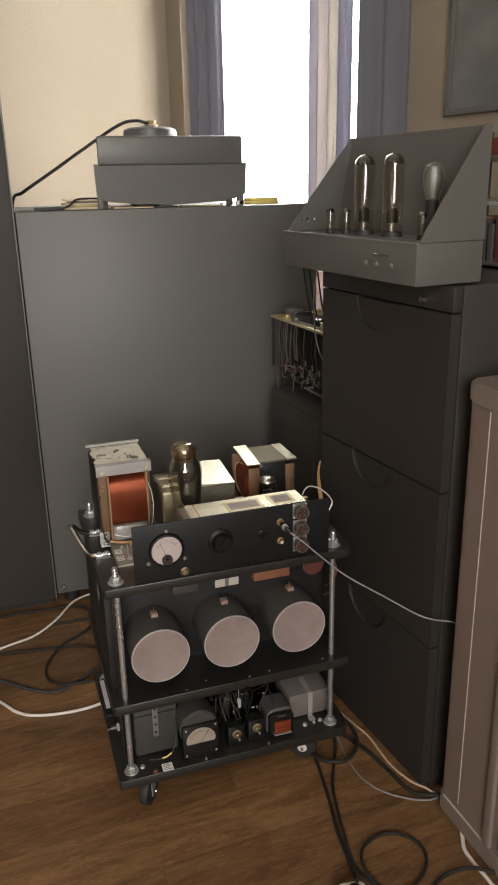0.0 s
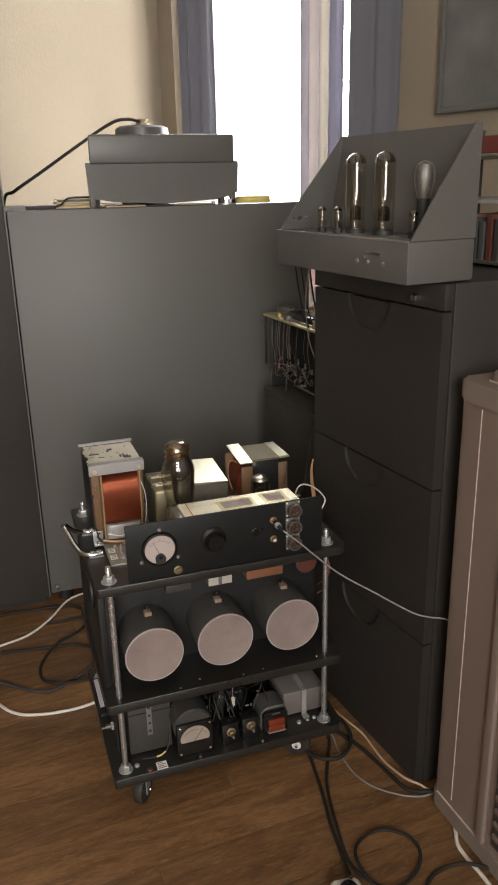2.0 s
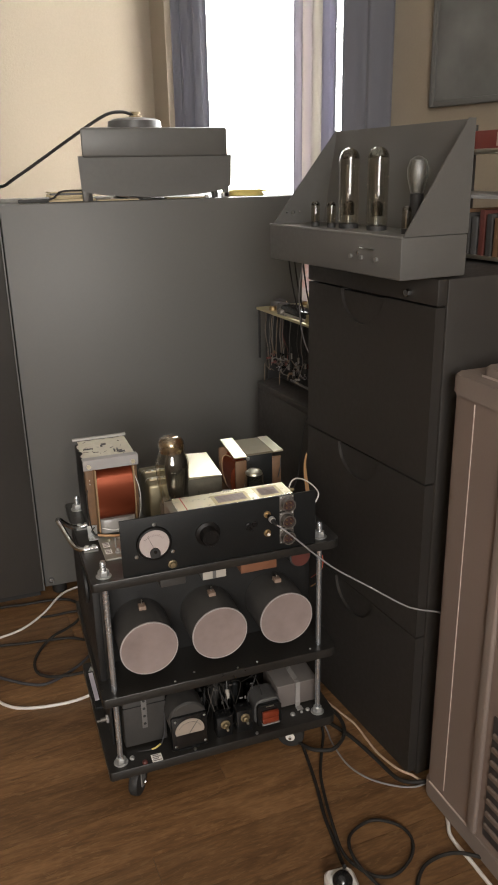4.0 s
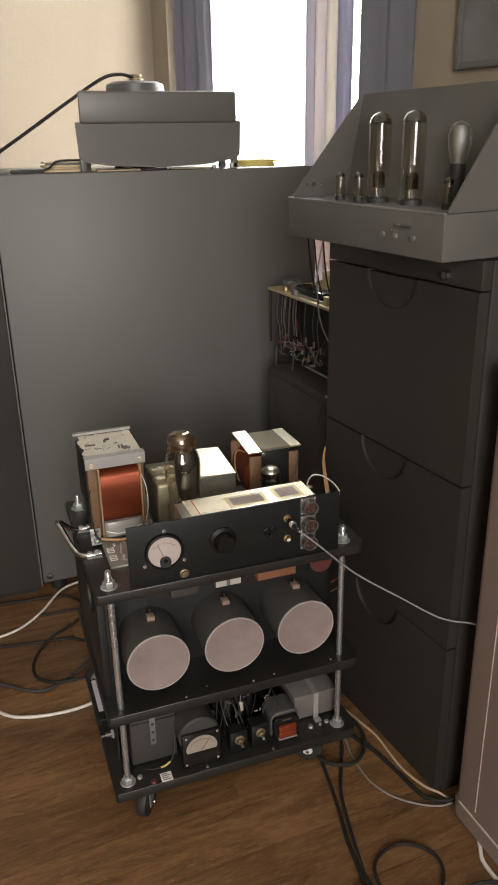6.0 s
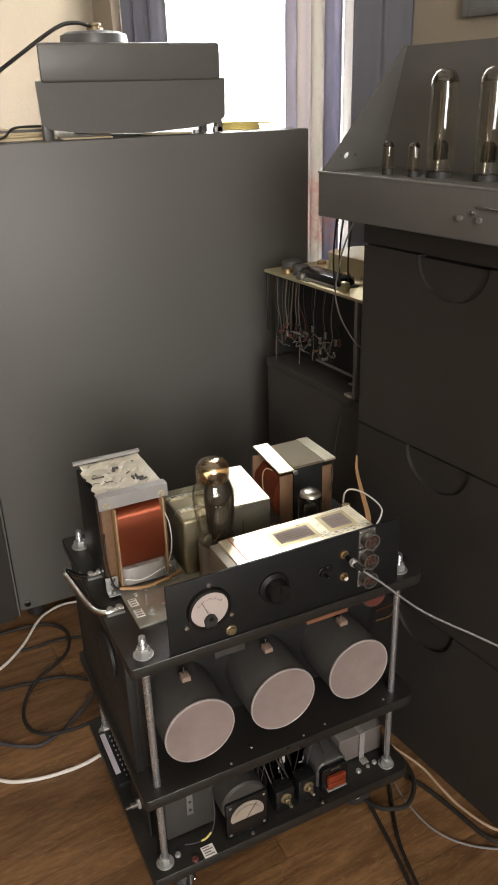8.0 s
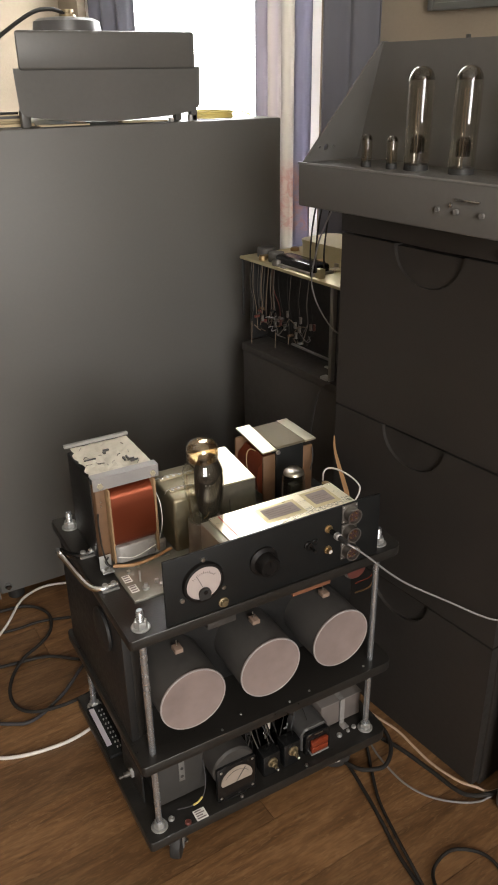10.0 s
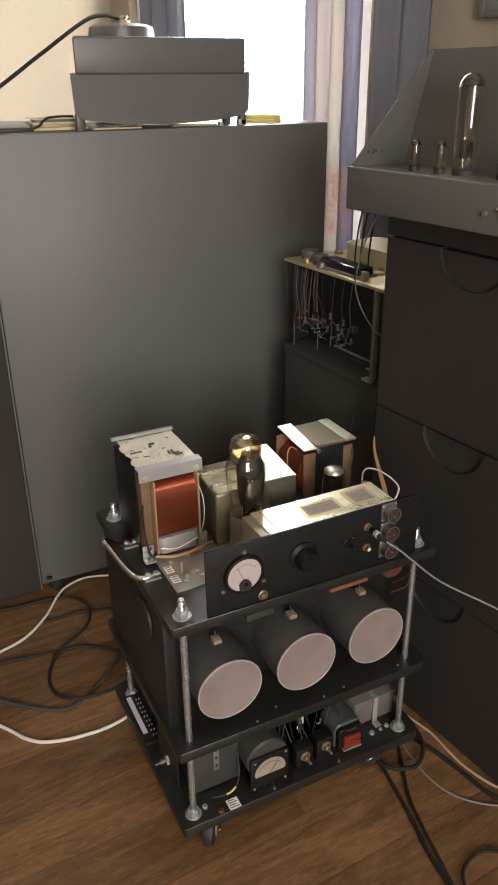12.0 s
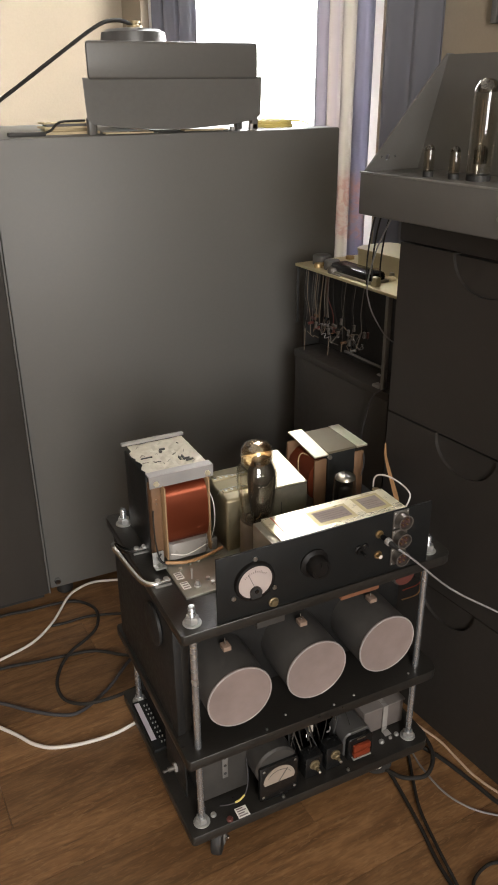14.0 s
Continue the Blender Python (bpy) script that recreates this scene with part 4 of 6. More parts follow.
for sx in (x0 + 0.006, x1 - 0.006):
    bm = box(sx - 0.009, sx + 0.009, y0 - 0.003, y0 - 0.001, 0.478, 0.502, 0.0005)
    box(sx - 0.009, sx + 0.009, y0 - 0.016, y0 - 0.001, 0.4778, 0.480, 0.0005, bm=bm)
    ft = part("foot_bracket", bm, STEEL, tr)
    part("bolt", hexnut(0.004, 0.004, (sx, y0 - 0.010, 0.480)), ZINC, ft)
    part("bolt", hexnut(0.0035, 0.003, (sx, y0 - 0.003, 0.493), "-y"), ZINC, ft)
part("lead", hose([(x0 + 0.006, y0 + 0.006, 0.575), (x0 + 0.001, y0 - 0.006, 0.560), (x0 + 0.002, y0 - 0.008, 0.52), (x0 + 0.008, y0 - 0.010, 0.490), (x0 + 0.022, y0 - 0.012, 0.482)], 0.0012, 6), CABLE_BLACK, tr)
part("lead", hose([(x1 - 0.008, y0 + 0.004, 0.59), (x1 - 0.002, y0 - 0.004, 0.565), (x1 - 0.001, y0 - 0.004, 0.53), (x1 - 0.006, y0, 0.50)], 0.0008, 6), CABLE_WHITE, tr)
part("sleeve", hose([(x0 + 0.014, y0 - 0.012, 0.486), (x0 + 0.045, y0 - 0.020, 0.483), (x0 + 0.08, y0 - 0.018, 0.484), (x1 + 0.008, y0 - 0.012, 0.487)], 0.0026, 8), TAN, tr)
part("lead", hose([(x0 + 0.01, y0 - 0.006, 0.50), (x0 + 0.004, y0 - 0.011, 0.494), (x0 + 0.014, y0 - 0.014, 0.484), (x0 + 0.03, y0 - 0.012, 0.481)], 0.0012, 6), INK, tr)
for z in (0.583, 0.590):
    part("tag", cyl(0.001, 0.007, (x0 + 0.010, y0 + 0.008, z), "-y", 6), ZINC, tr)

# the two choke boxes behind the big valve, the second with a bright lid sloped to catch window glare
bx = part("choke_box", box(0.305, 0.3785, 1.215, 1.318, 0.4775, 0.570, 0.005, 3), CHOKE_OLIVE, tro, "olive metal box with two tag strips on top")
for y in (1.243, 1.285):
    tag = part("tag_strip", box(0.312, 0.372, y - 0.004, y + 0.004, 0.570, 0.572, 0.0004), TAG_CARD, bx)
    for k in range(6):
        part("lug", lathe([(0.0022, 0), (0.0026, 0.0006), (0.0026, 0.0010), (0.002, 0.0013)], (0.317 + 0.010 * k, y, 0.572), n=10), ZINC, tag)
    part("tag_wire", hose([(0.304, y + 0.003, 0.566), (0.310, y + 0.002, 0.5735), (0.335, y + 0.003, 0.5738), (0.350, y - 0.001, 0.5736), (0.371, y + 0.001, 0.574)], 0.0005, 5), ZINC, tag)
for k, w in enumerate((0.002, 0.004, 0.003, 0.005)):
    part("print_bar", box(0.337 + 0.006 * k, 0.337 + 0.006 * k + w, 1.222, 1.2245, 0.570, 0.5702), CONN, bx)
cb = part("choke_box", box(0.379, 0.447, 1.215, 1.318, 0.4775, 0.570, 0.0012, 1), CHOKE_GREY, tro, "dull greenish tin box with a bright lid")
lid = box(0.3792, 0.447, 1.2148, 1.3182, 0.5702, 0.5722, 0.0003, 1)
# slope added to the lid's top so that it mirrors the window
for v in lid.verts:
    if v.co.z > 0.571:
        v.co.z += 0.105 * (v.co.y - 1.2148) + 0.05 * (0.447 - v.co.x) - 0.0006
part("lid", lid, ALU_LID, cb, "brighter aluminium lid, back edge raised to catch window glare")
part("slot", box(0.3995, 0.4005, 1.2142, 1.2152, 0.51, 0.545), INK, cb)

# the second transformer
t2 = part("transformer", box(0.516, 0.570, 1.266, 1.352, 0.480, 0.582, 0.0015), PANEL_BLACK, tro, "black-cored transformer with tan cheeks and bright top plates")
strip = box(0.488, 0.515, 1.262, 1.356, 0.583, 0.5855, 0.0003, 1)
# plate tilted to pick up the window's glare
bmesh.ops.rotate(strip, cent=(0.50, 1.29, 0.5855), matrix=Matrix.Rotation(radians(6), 3, "X"), verts=strip.verts[:])
part("top_plate", strip, ALU_LID, t2)
part("top_plate", box(0.571, 0.592, 1.262, 1.356, 0.583, 0.5865, 0.0003, 1), ALU_LID, t2)
part("core_top", box(0.515, 0.571, 1.264, 1.354, 0.582, 0.5862, 0.0003, 1), CORE_TOP, t2)
for xa, xb in ((0.492, 0.516), (0.570, 0.590)):
    part("cheek", box(xa, xb, 1.268, 1.273, 0.482, 0.572, 0.002), FIBRE, t2)
    part("cheek", box(xa - (0.010 if xa == 0.492 else 0), xb, 1.345, 1.350, 0.482, 0.578, 0.004), FIBRE, t2)
w2 = ribbed([(0.518, 0.490), (0.500, 0.492), (0.486, 0.505), (0.482, 0.528), (0.486, 0.552), (0.500, 0.566), (0.518, 0.568)], 1.274, 1.344, 40, "y")
part("winding", w2, COPPER, t2, "red enamelled copper winding")
part("lead", hose([(0.588, 1.266, 0.568), (0.584, 1.258, 0.552), (0.578, 1.256, 0.53)], 0.001, 6), INK, t2)
part("lead", hose([(0.490, 1.29, 0.575), (0.478, 1.288, 0.582), (0.470, 1.285, 0.575), (0.468, 1.28, 0.55), (0.474, 1.276, 0.525)], 0.0011, 6), FIBRE_PALE, t2)
part("corner_bolt", hexnut(0.004, 0.004, (0.516, 1.262, 0.578), "-y"), ZINC, t2)

# the big valve
TX, TY = 0.346, 1.193
base = part("valve", lathe([(0.0275, 0.478), (0.0275, 0.486), (0.0262, 0.489), (0.0262, 0.5385), (0.0255, 0.5410), (0.0235, 0.5400)], (TX, TY, 0)), VALVE_BASE, tro, "large glass valve with amber dome and black plate")
part("bulb", lathe([(0.0225, 0.5355), (0.0240, 0.5450), (0.0262, 0.560), (0.0290, 0.582), (0.0305, 0.600), (0.0309, 0.612), (0.0301, 0.622), (0.0272, 0.631), (0.0240, 0.637), (0.0234, 0.642), (0.0240, 0.648), (0.0241, 0.655), (0.0225, 0.662), (0.0180, 0.6675), (0.010, 0.6705), (0, 0.671)], (TX, TY, 0), n=40, caps=False), GLASS_BULB, base)
dome = lathe([(0.0228, 0.640), (0.0229, 0.642), (0.0233, 0.645), (0.0237, 0.648), (0.0237, 0.652), (0.0235, 0.655), (0.0228, 0.6585), (0.0216, 0.6615), (0.0198, 0.6645), (0.0172, 0.6668), (0.0135, 0.6687), (0.0095, 0.6698), (0.005, 0.6702), (0, 0.6703)], (TX, TY, 0), n=44, caps=False)
for v in dome.verts:
    k = 0.97 - 0.05 * (0.5 + 0.5 * noise.noise(v.co * 110)) - 0.055 * abs(noise.noise(v.co * 260))
    v.co.x, v.co.y = TX + (v.co.x - TX) * k, TY + (v.co.y - TY) * k
part("dome_coating", dome, GLASS_AMBER, base, "crinkled amber getter stain in the dome")
plt = part("plate", lathe([(0.004, 0.548), (0.0120, 0.549), (0.0165, 0.556), (0.0200, 0.582), (0.0213, 0.610), (0.0205, 0.622), (0.0182, 0.6295), (0.0150, 0.637), (0.0140, 0.642), (0.004, 0.643)], (TX + 0.0068, TY - 0.0025, 0), n=28), PLATE_BLACK, base)
for z, off in ((0.624, 0.0200), (0.606, 0.0214)):
    for a in (-2.20, -1.93):
        part("rivet", lathe([(0.0011, 0), (0.0008, 0.0006), (0, 0.0008)], (TX + 0.0068 + off * math.cos(a), TY - 0.0025 + off * math.sin(a), z), "-y", 8), ZINC, plt)
part("filament_hook", hose([(TX - 0.011, TY - 0.019, 0.5520), (TX - 0.006, TY - 0.0200, 0.5555), (TX - 0.003, TY - 0.0210, 0.5620)], 0.0007, 6), BRASS, base)
part("stem", lathe([(0.020, 0.5365), (0.019, 0.5410), (0.012, 0.5470), (0.006, 0.5478)], (TX, TY, 0), n=20, caps=False), GLASS_SMOKE, base, "smoky glass stem")
for k in range(4):
    a = k * math.pi / 2 + 0.5
    part("support_wire", cyl(0.0006, 0.030, (TX + 0.010 * math.cos(a), TY + 0.010 * math.sin(a), 0.537), n=5), ZINC, base)

small = part("small_valve", lathe([(0.0175, 0.4775), (0.019, 0.481), (0.0192, 0.545), (0.0178, 0.568), (0.0165, 0.577), (0.0115, 0.5815), (0, 0.582)], (0.504, 1.193, 0)), GLASS, tro, "small silvered glass valve")
cap = lathe([(0.0162, 0.5735), (0.0158, 0.576), (0.0142, 0.5782), (0.0112, 0.5803), (0.0080, 0.5808), (0.0040, 0.5811), (0, 0.5812)], (0.504, 1.193, 0), n=28, caps=False)
for v in cap.verts:
    v.co.z -= 0.0012 * abs(noise.noise(v.co * 210))
part("getter", cap, ZINC, small, "crinkled silver getter coating")
part("plate", box(0.496, 0.512, 1.187, 1.199, 0.49, 0.555, 0.001), PANEL_BLACK, small)

# bright sub-chassis behind the front panel
sub = part("sub_chassis", box(0.330, 0.543, 1.080, 1.148, 0.4775, 0.567, 0.0004, 1), ALU, tro, "bright aluminium box with printed labels on top")
part("end_bracket", box(0.316, 0.3295, 1.078, 1.146, 0.4775, 0.565, 0.001), ALU_DULL, sub)
for xa, xb, ya, yb in ((0.404, 0.458, 1.100, 1.128), (0.486, 0.520, 1.102, 1.134)):
    part("tape", box(xa - 0.007, xb + 0.006, ya - 0.008, yb + 0.006, 0.567, 0.5672), TAPE, sub)
    lab = part("label", box(xa, xb, ya, yb, 0.5672, 0.5675), LABEL_LILAC, sub)
    for k in range(4):
        part("print_bar", box(xa + 0.004, xb - 0.004 - 0.006 * (k % 2), ya + 0.005 + 0.0055 * k, ya + 0.0068 + 0.0055 * k, 0.5675, 0.5678), LABEL_BAR, lab)
part("red_mark", box(0.344, 0.3455, 1.082, 1.146, 0.567, 0.5673), RED_INK, sub)
part("ring_lug", lathe([(0.0035, 0), (0.007, 0.0003), (0.007, 0.002), (0.0035, 0.0022)], (0.600, 1.240, 0.505), n=14), BRASS, tro)
part("lug_post", cyl(0.0032, 0.031, (0.600, 1.240, 0.474), n=10, edge=0.0006), BRASS, tro)
part("white_lead", hose([(0.598, 1.246, 0.509), (0.611, 1.262, 0.5145), (0.624, 1.266, 0.517), (0.636, 1.252, 0.5165), (0.643, 1.225, 0.513), (0.644, 1.203, 0.5065), (0.638, 1.195, 0.498), (0.629, 1.192, 0.488), (0.618, 1.19, 0.476)], 0.0015, 8), CABLE_WHITE, tro)
bm = bmesh.new()
prev = None
spine = glide([(0.616, 1.196, 0.474), (0.628, 1.215, 0.488), (0.6345, 1.236, 0.504), (0.642, 1.262, 0.522), (0.652, 1.288, 0.538), (0.664, 1.307, 0.552)], 4)
for k, p in enumerate(spine):
    w = 0.0048 * (1 - 0.8 * (k / (len(spine) - 1)) ** 2)
    now = [bm.verts.new(p + Vector(d)) for d in ((-w, 0, 0), (w, 0, 0), (w, 0.0014, 0.0014), (-w, 0.0014, 0.0014))]
    if prev:
        for i in range(4):
            bm.faces.new((prev[i], prev[(i + 1) % 4], now[(i + 1) % 4], now[i]))
    prev = now
part("tan_strap", bm, TAN, tro, "tan leather strap end standing up")

# ---- the trolley's front panel ----
PY = 1.063
fp = part("front_panel", box(0.2213, 0.5745, PY, PY + 0.004, 0.4742, 0.5785, 0.0006), PANEL_BLACK, tro, "black anodised front panel")


def ring_at(x, z, r, h, y=PY, n=32, edge=0.001):
    return cyl(r, h, (x, y, z), "-y", n, edge)


def meter(parent, x, z, y, r, needle):
    """A round panel meter: black bezel, pale dial with a scale, needle and half cover."""
    m = part("meter", lathe([(r * 1.19, 0), (r * 1.20, 0.002), (r * 1.15, 0.006), (r * 1.03, 0.007), (r * 1.0, 0.003), (0, 0.003)], (x, y, z), "-y", 40), KNOB_BLACK, parent, "round panel meter with cream dial")
    part("dial", lathe([(r, 0.0032), (r, 0.0042), (0, 0.0042)], (x, y, z), "-y", 36), DIAL, m)
    for k in range(13):
        a = radians(40 + 100 * k / 12)
        ln = 0.16 if k % 3 == 0 else 0.09
        c0, c1 = 0.72 * r, (0.72 + ln) * r
        bm = hose([(x + c0 * math.cos(a), y - 0.0044, z - 0.15 * r + c0 * math.sin(a)), (x + c1 * math.cos(a), y - 0.0044, z - 0.15 * r + c1 * math.sin(a))], 0.00028, 4, None, 1, False)
        part("scale_mark", bm, INK, m)
    a = radians(needle)
    part("needle", hose([(x, y - 0.005, z - 0.45 * r), (x + 1.1 * r * math.cos(a), y - 0.005, z - 0.45 * r + 1.1 * r * math.sin(a))], 0.00035, 5, None, 1, False), INK, m)
    cover = [(x - 0.30 * r, z - 0.96 * r), (x + 0.30 * r, z - 0.96 * r)] + [(x + 0.34 * r * math.cos(t), z - 0.62 * r + 0.34 * r * math.sin(t)) for t in [math.pi * k / 10 for k in range(11)]]
    part("cover", prism(cover, y - 0.0085, y - 0.0042, axis="y"), RUBBER, m)
    part("zero_screw", cyl(0.003, 0.0012, (x, y - 0.0085, z - 0.5 * r), "-y", 12), GLOSS_BLACK, m)
    return m


meter(fp, 0.277, 0.530, PY, 0.0258, 112)
for x, z in ((0.2458, 0.5092), (0.2789, 0.5639), (0.3085, 0.5085)):
    part("panel_screw", lathe([(0.0036, 0), (0.003, 0.0018), (0, 0.0025)], (x, PY, z), "-y", 14), ZINC, fp)
part("earth_terminal", lathe([(0.0078, 0), (0.0078, 0.002), (0.006, 0.003), (0.005, 0.006), (0.002, 0.0065), (0, 0.0065)], (0.307, PY, 0.4843), "-y", 24), OLD_BRASS, fp)
kn = part("knob", lathe([(0.0222, 0), (0.0222, 0.003), (0.0165, 0.006), (0.0155, 0.021), (0.0145, 0.0225), (0.011, 0.0225), (0.0105, 0.0215), (0, 0.0215)], (0.3715, PY, 0.5305), "-y", 40), KNOB_BLACK, fp, "glossy black skirted knob")
part("pointer", box(0.3707, 0.3723, PY - 0.0232, PY - 0.0215, 0.534, 0.545), KNOB_BLACK, kn)
sw = part("toggle_switch", lathe([(0.0075, 0), (0.0075, 0.002), (0.0055, 0.003), (0.0055, 0.006), (0, 0.006)], (0.4470, PY, 0.530), "-y", 20), KNOB_BLACK, fp)
part("lever", lathe([(0.0015, 0), (0.002, 0.010), (0.0028, 0.014), (0, 0.0155)], (0.4470, PY - 0.005, 0.530), "-y", 12), KNOB_BLACK, sw)
part("lamp_bezel", ring_at(0.4575, 0.533, 0.0055, 0.003), GLOSS_BLACK, fp)
for z in (0.5475, 0.5118):
    j = part("phono_socket", lathe([(0.0065, 0), (0.0065, 0.002), (0.004, 0.0025), (0.004, 0.008), (0.003, 0.008), (0.003, 0.004), (0, 0.004)], (0.4812, PY, z), "-y", 24), BRASS, fp, "brass phono socket")
    part("insert", cyl(0.0029, 0.004, (0.4812, PY - 0.0042, z), "-y", 14), CABLE_WHITE if z < 0.52 else GLOSS_BLACK, j)
for z in (0.5635, 0.5320, 0.5005):
    s3 = part("round_connector", box(0.5043, 0.5313, PY - 0.0022, PY, z - 0.0146, z + 0.0146, 0.0006), CONN, fp, "square-flanged four-pin connector")
    part("shell", lathe([(0.012, 0), (0.012, 0.012), (0.0125, 0.013), (0.0105, 0.013), (0.0105, 0.006), (0, 0.006)], (0.5178, PY - 0.0022, z), "-y", 28), CONN, s3)
    part("pin_block", cyl(0.0104, 0.001, (0.5178, PY - 0.0084, z), "-y", 24), CONN_PIN, s3)
    for dx, dz in ((-0.004, 0.004), (0.004, 0.004), (-0.004, -0.004), (0.004, -0.004)):
        part("pin", cyl(0.0012, 0.004, (0.5178 + dx, PY - 0.009, z + dz), "-y", 8), BRASS, s3)
    for dx, dz in ((-0.011, 0.012), (0.011, 0.012), (-0.011, -0.012), (0.011, -0.012)):
        part("rivet", lathe([(0.0016, 0), (0, 0.001)], (0.5178 + dx, PY - 0.0022, z + dz), "-y", 8), ZINC, s3)

lead = thing("signal_cable", "thin grey signal cable with a metal plug in the front panel", "cable", (0.4812, 1.055, 0.5475))
part("plug", lathe([(0.0036, 0), (0.0038, 0.001), (0.0036, 0.012)], (0, 0.0, 0), "-y", 16), GLOSS_BLACK, lead)
part("collar", lathe([(0.0042, 0), (0.0056, 0.001), (0.0056, 0.007), (0.004, 0.009)], (0, -0.012, 0), "-y", 20), CLAMP, lead, "bright plug collar")
part("boot", lathe([(0.004, 0), (0.0036, 0.008), (0.0022, 0.018)], (0, -0.021, 0), "-y", 16), RUBBER, lead)
part("sheath", hose([(0, -0.036, 0), (0.006, -0.045, -0.004), (0.022, -0.051, -0.018), (0.0948, -0.053, -0.0895), (0.1588, -0.090, -0.1285), (0.2085, -0.1173, -0.1582), (0.2341, -0.1314, -0.1657), (0.2619, -0.1467, -0.1684), (0.285, -0.148, -0.19), (0.30, -0.148, -0.25)], 0.0015), CABLE_GREY, lead)

# things under the top deck
part("terminal_block", box(0.4395, 0.509, 1.090, 1.13, 0.4235, 0.458, 0.001), ORANGE, tro, "orange-brown fibre block under the deck")
lb = part("relay", box(0.376, 0.421, 1.125, 1.164, 0.404, 0.425, 0.001), ALU_PAINT, tro, "small grey relay with white ends")
for xa, xb in ((0.376, 0.395), (0.402, 0.421)):
    part("end_label", box(xa, xb, 1.1243, 1.125, 0.4055, 0.4225), LABEL_CREAM, lb)
part("bracket", box(0.285, 0.33, 1.07, 1.12, 0.438, 0.458, 0.001), CAN_SIDE, tro)
rd = part("coil_can", lathe([(0.018, 0), (0.021, 0.002), (0.021, 0.03), (0.018, 0.032)], (0.556, 1.12, 0.437), "-y", 32), CAN_SIDE, tro, "small round coil with dark red end")
part("red_end", cyl(0.0185, 0.0015, (0.556, 1.0885, 0.437), "-y", 28), RED_DARK, rd)
part("side_lead", hose([(0.606, 1.16, 0.44), (0.612, 1.12, 0.42), (0.609, 1.11, 0.39), (0.612, 1.12, 0.36), (0.606, 1.15, 0.33)], 0.0013, 6), TAN, tro)
part("side_lead", hose([(0.606, 1.165, 0.44), (0.616, 1.125, 0.415), (0.614, 1.118, 0.385), (0.606, 1.15, 0.35)], 0.0011, 6), WIRE_RED, tro)

# the three round cans on the middle deck
for x, zc in ((0.2585, 0.319), (0.3905, 0.319), (0.522, 0.3205)):
    R = 0.0515
    can = part("round_can", lathe([(R, 0), (R, 0.088), (R - 0.001, 0.0895)], (x, 1.165, zc), "-y", 56), CAN_SIDE, tro, "grey cylindrical metal can with pale end disc")
    part("end_disc", lathe([(R + 0.0008, 0.0875), (R + 0.0012, 0.0885), (R + 0.0008, 0.0905), (R - 0.0012, 0.0912), (R - 0.004, 0.0905), (0, 0.0905)], (x, 1.165, zc), "-y", 64), CAN_FACE, can, "pale matt aluminium end disc")
    part("rim", lathe([(R - 0.0012, 0.0905), (R - 0.0002, 0.0918), (R + 0.0010, 0.0916), (R + 0.0016, 0.0900), (R + 0.0010, 0.0893)], (x, 1.165, zc), "-y", 64, caps=False), RIM, can, "thin bright rolled rim")
    tg = part("terminal", box(x - 0.005, x + 0.008, 1.120, 1.136, zc + R - 0.002, zc + R + 0.007, 0.001), TERMINAL_TAN, can)
    part("pin", hose([(x + 0.002, 1.13, zc + R + 0.007), (x + 0.002, 1.133, zc + R + 0.014), (x + 0.004, 1.136, zc + R + 0.011)], 0.0009, 5), ZINC, tg)
for x, y in ((0.30, 1.068), (0.34, 1.082), (0.42, 1.066), (0.46, 1.070), (0.57, 1.072)):
    part("deck_pin", lathe([(0.0022, 0), (0.0018, 0.0012), (0, 0.0018)], (x, y, 0.242), n=8), ZINC, tro)

# ---- the bottom deck's fittings ----
BZ = 0.081   # the bottom deck's top
lowbox = part("power_choke", box(0.206, 0.288, 1.112, 1.20, BZ + 0.003, 0.195, 0.003), CAN_SIDE, tro, "dark grey metal box with a perforated strap")
part("lid_seam", box(0.2055, 0.2885, 1.1112, 1.2005, 0.172, 0.1735), PANEL_BLACK, lowbox)
strap = part("strap", box(0.241, 0.251, 1.1102, 1.1118, 0.122, 0.196, 0.0004), ALU_PAINT, lowbox)
for k in range(4):
    part("hole", cyl(0.0028, 0.0004, (0.246, 1.1102, 0.132 + 0.017 * k), "-y", 12), INK, strap)
part("earth_wire", hose([(0.226, 1.090, 0.090), (0.240, 1.084, 0.092), (0.256, 1.082, 0.094), (0.270, 1.086, 0.099), (0.280, 1.096, 0.118), (0.284, 1.112, 0.150)], 0.0010, 6), CABLE_DARK, tro, "thin hookup wire")
part("wire_sleeve", hose([(0.250, 1.082, 0.0935), (0.258, 1.082, 0.0948), (0.268, 1.085, 0.098)], 0.0017, 8), GOLD_WIRE, tro, "yellow wire sleeve")
m2 = part("bias_meter", box(0.2865, 0.3575, 1.0665, 1.0725, 0.088, 0.1615, 0.005), GLOSS_BLACK, tro, "square black panel meter with an arched dial window")
win = [(0.2955, 0.1215), (0.3480, 0.1215), (0.3500, 0.127)] + [(0.3218 + 0.0284 * math.cos(t), 0.127 + 0.0275 * math.sin(t)) for t in [math.pi * k / 12 for k in range(1, 12)]] + [(0.2934, 0.127)]
part("dial", prism(win, 1.0655, 1.0664, axis="y"), DIAL_SHADED, m2)
part("needle", hose([(0.320, 1.0650, 0.122), (0.337, 1.0650, 0.147)], 0.0005, 5, None, 1, False), INK, m2)
part("scale_arc", hose([(0.3218 + 0.0225 * math.cos(t), 1.0652, 0.127 + 0.0205 * math.sin(t)) for t in [0.4 + 2.3 * k / 8 for k in range(9)]], 0.0003, 4, None, 1, False), INK, m2)
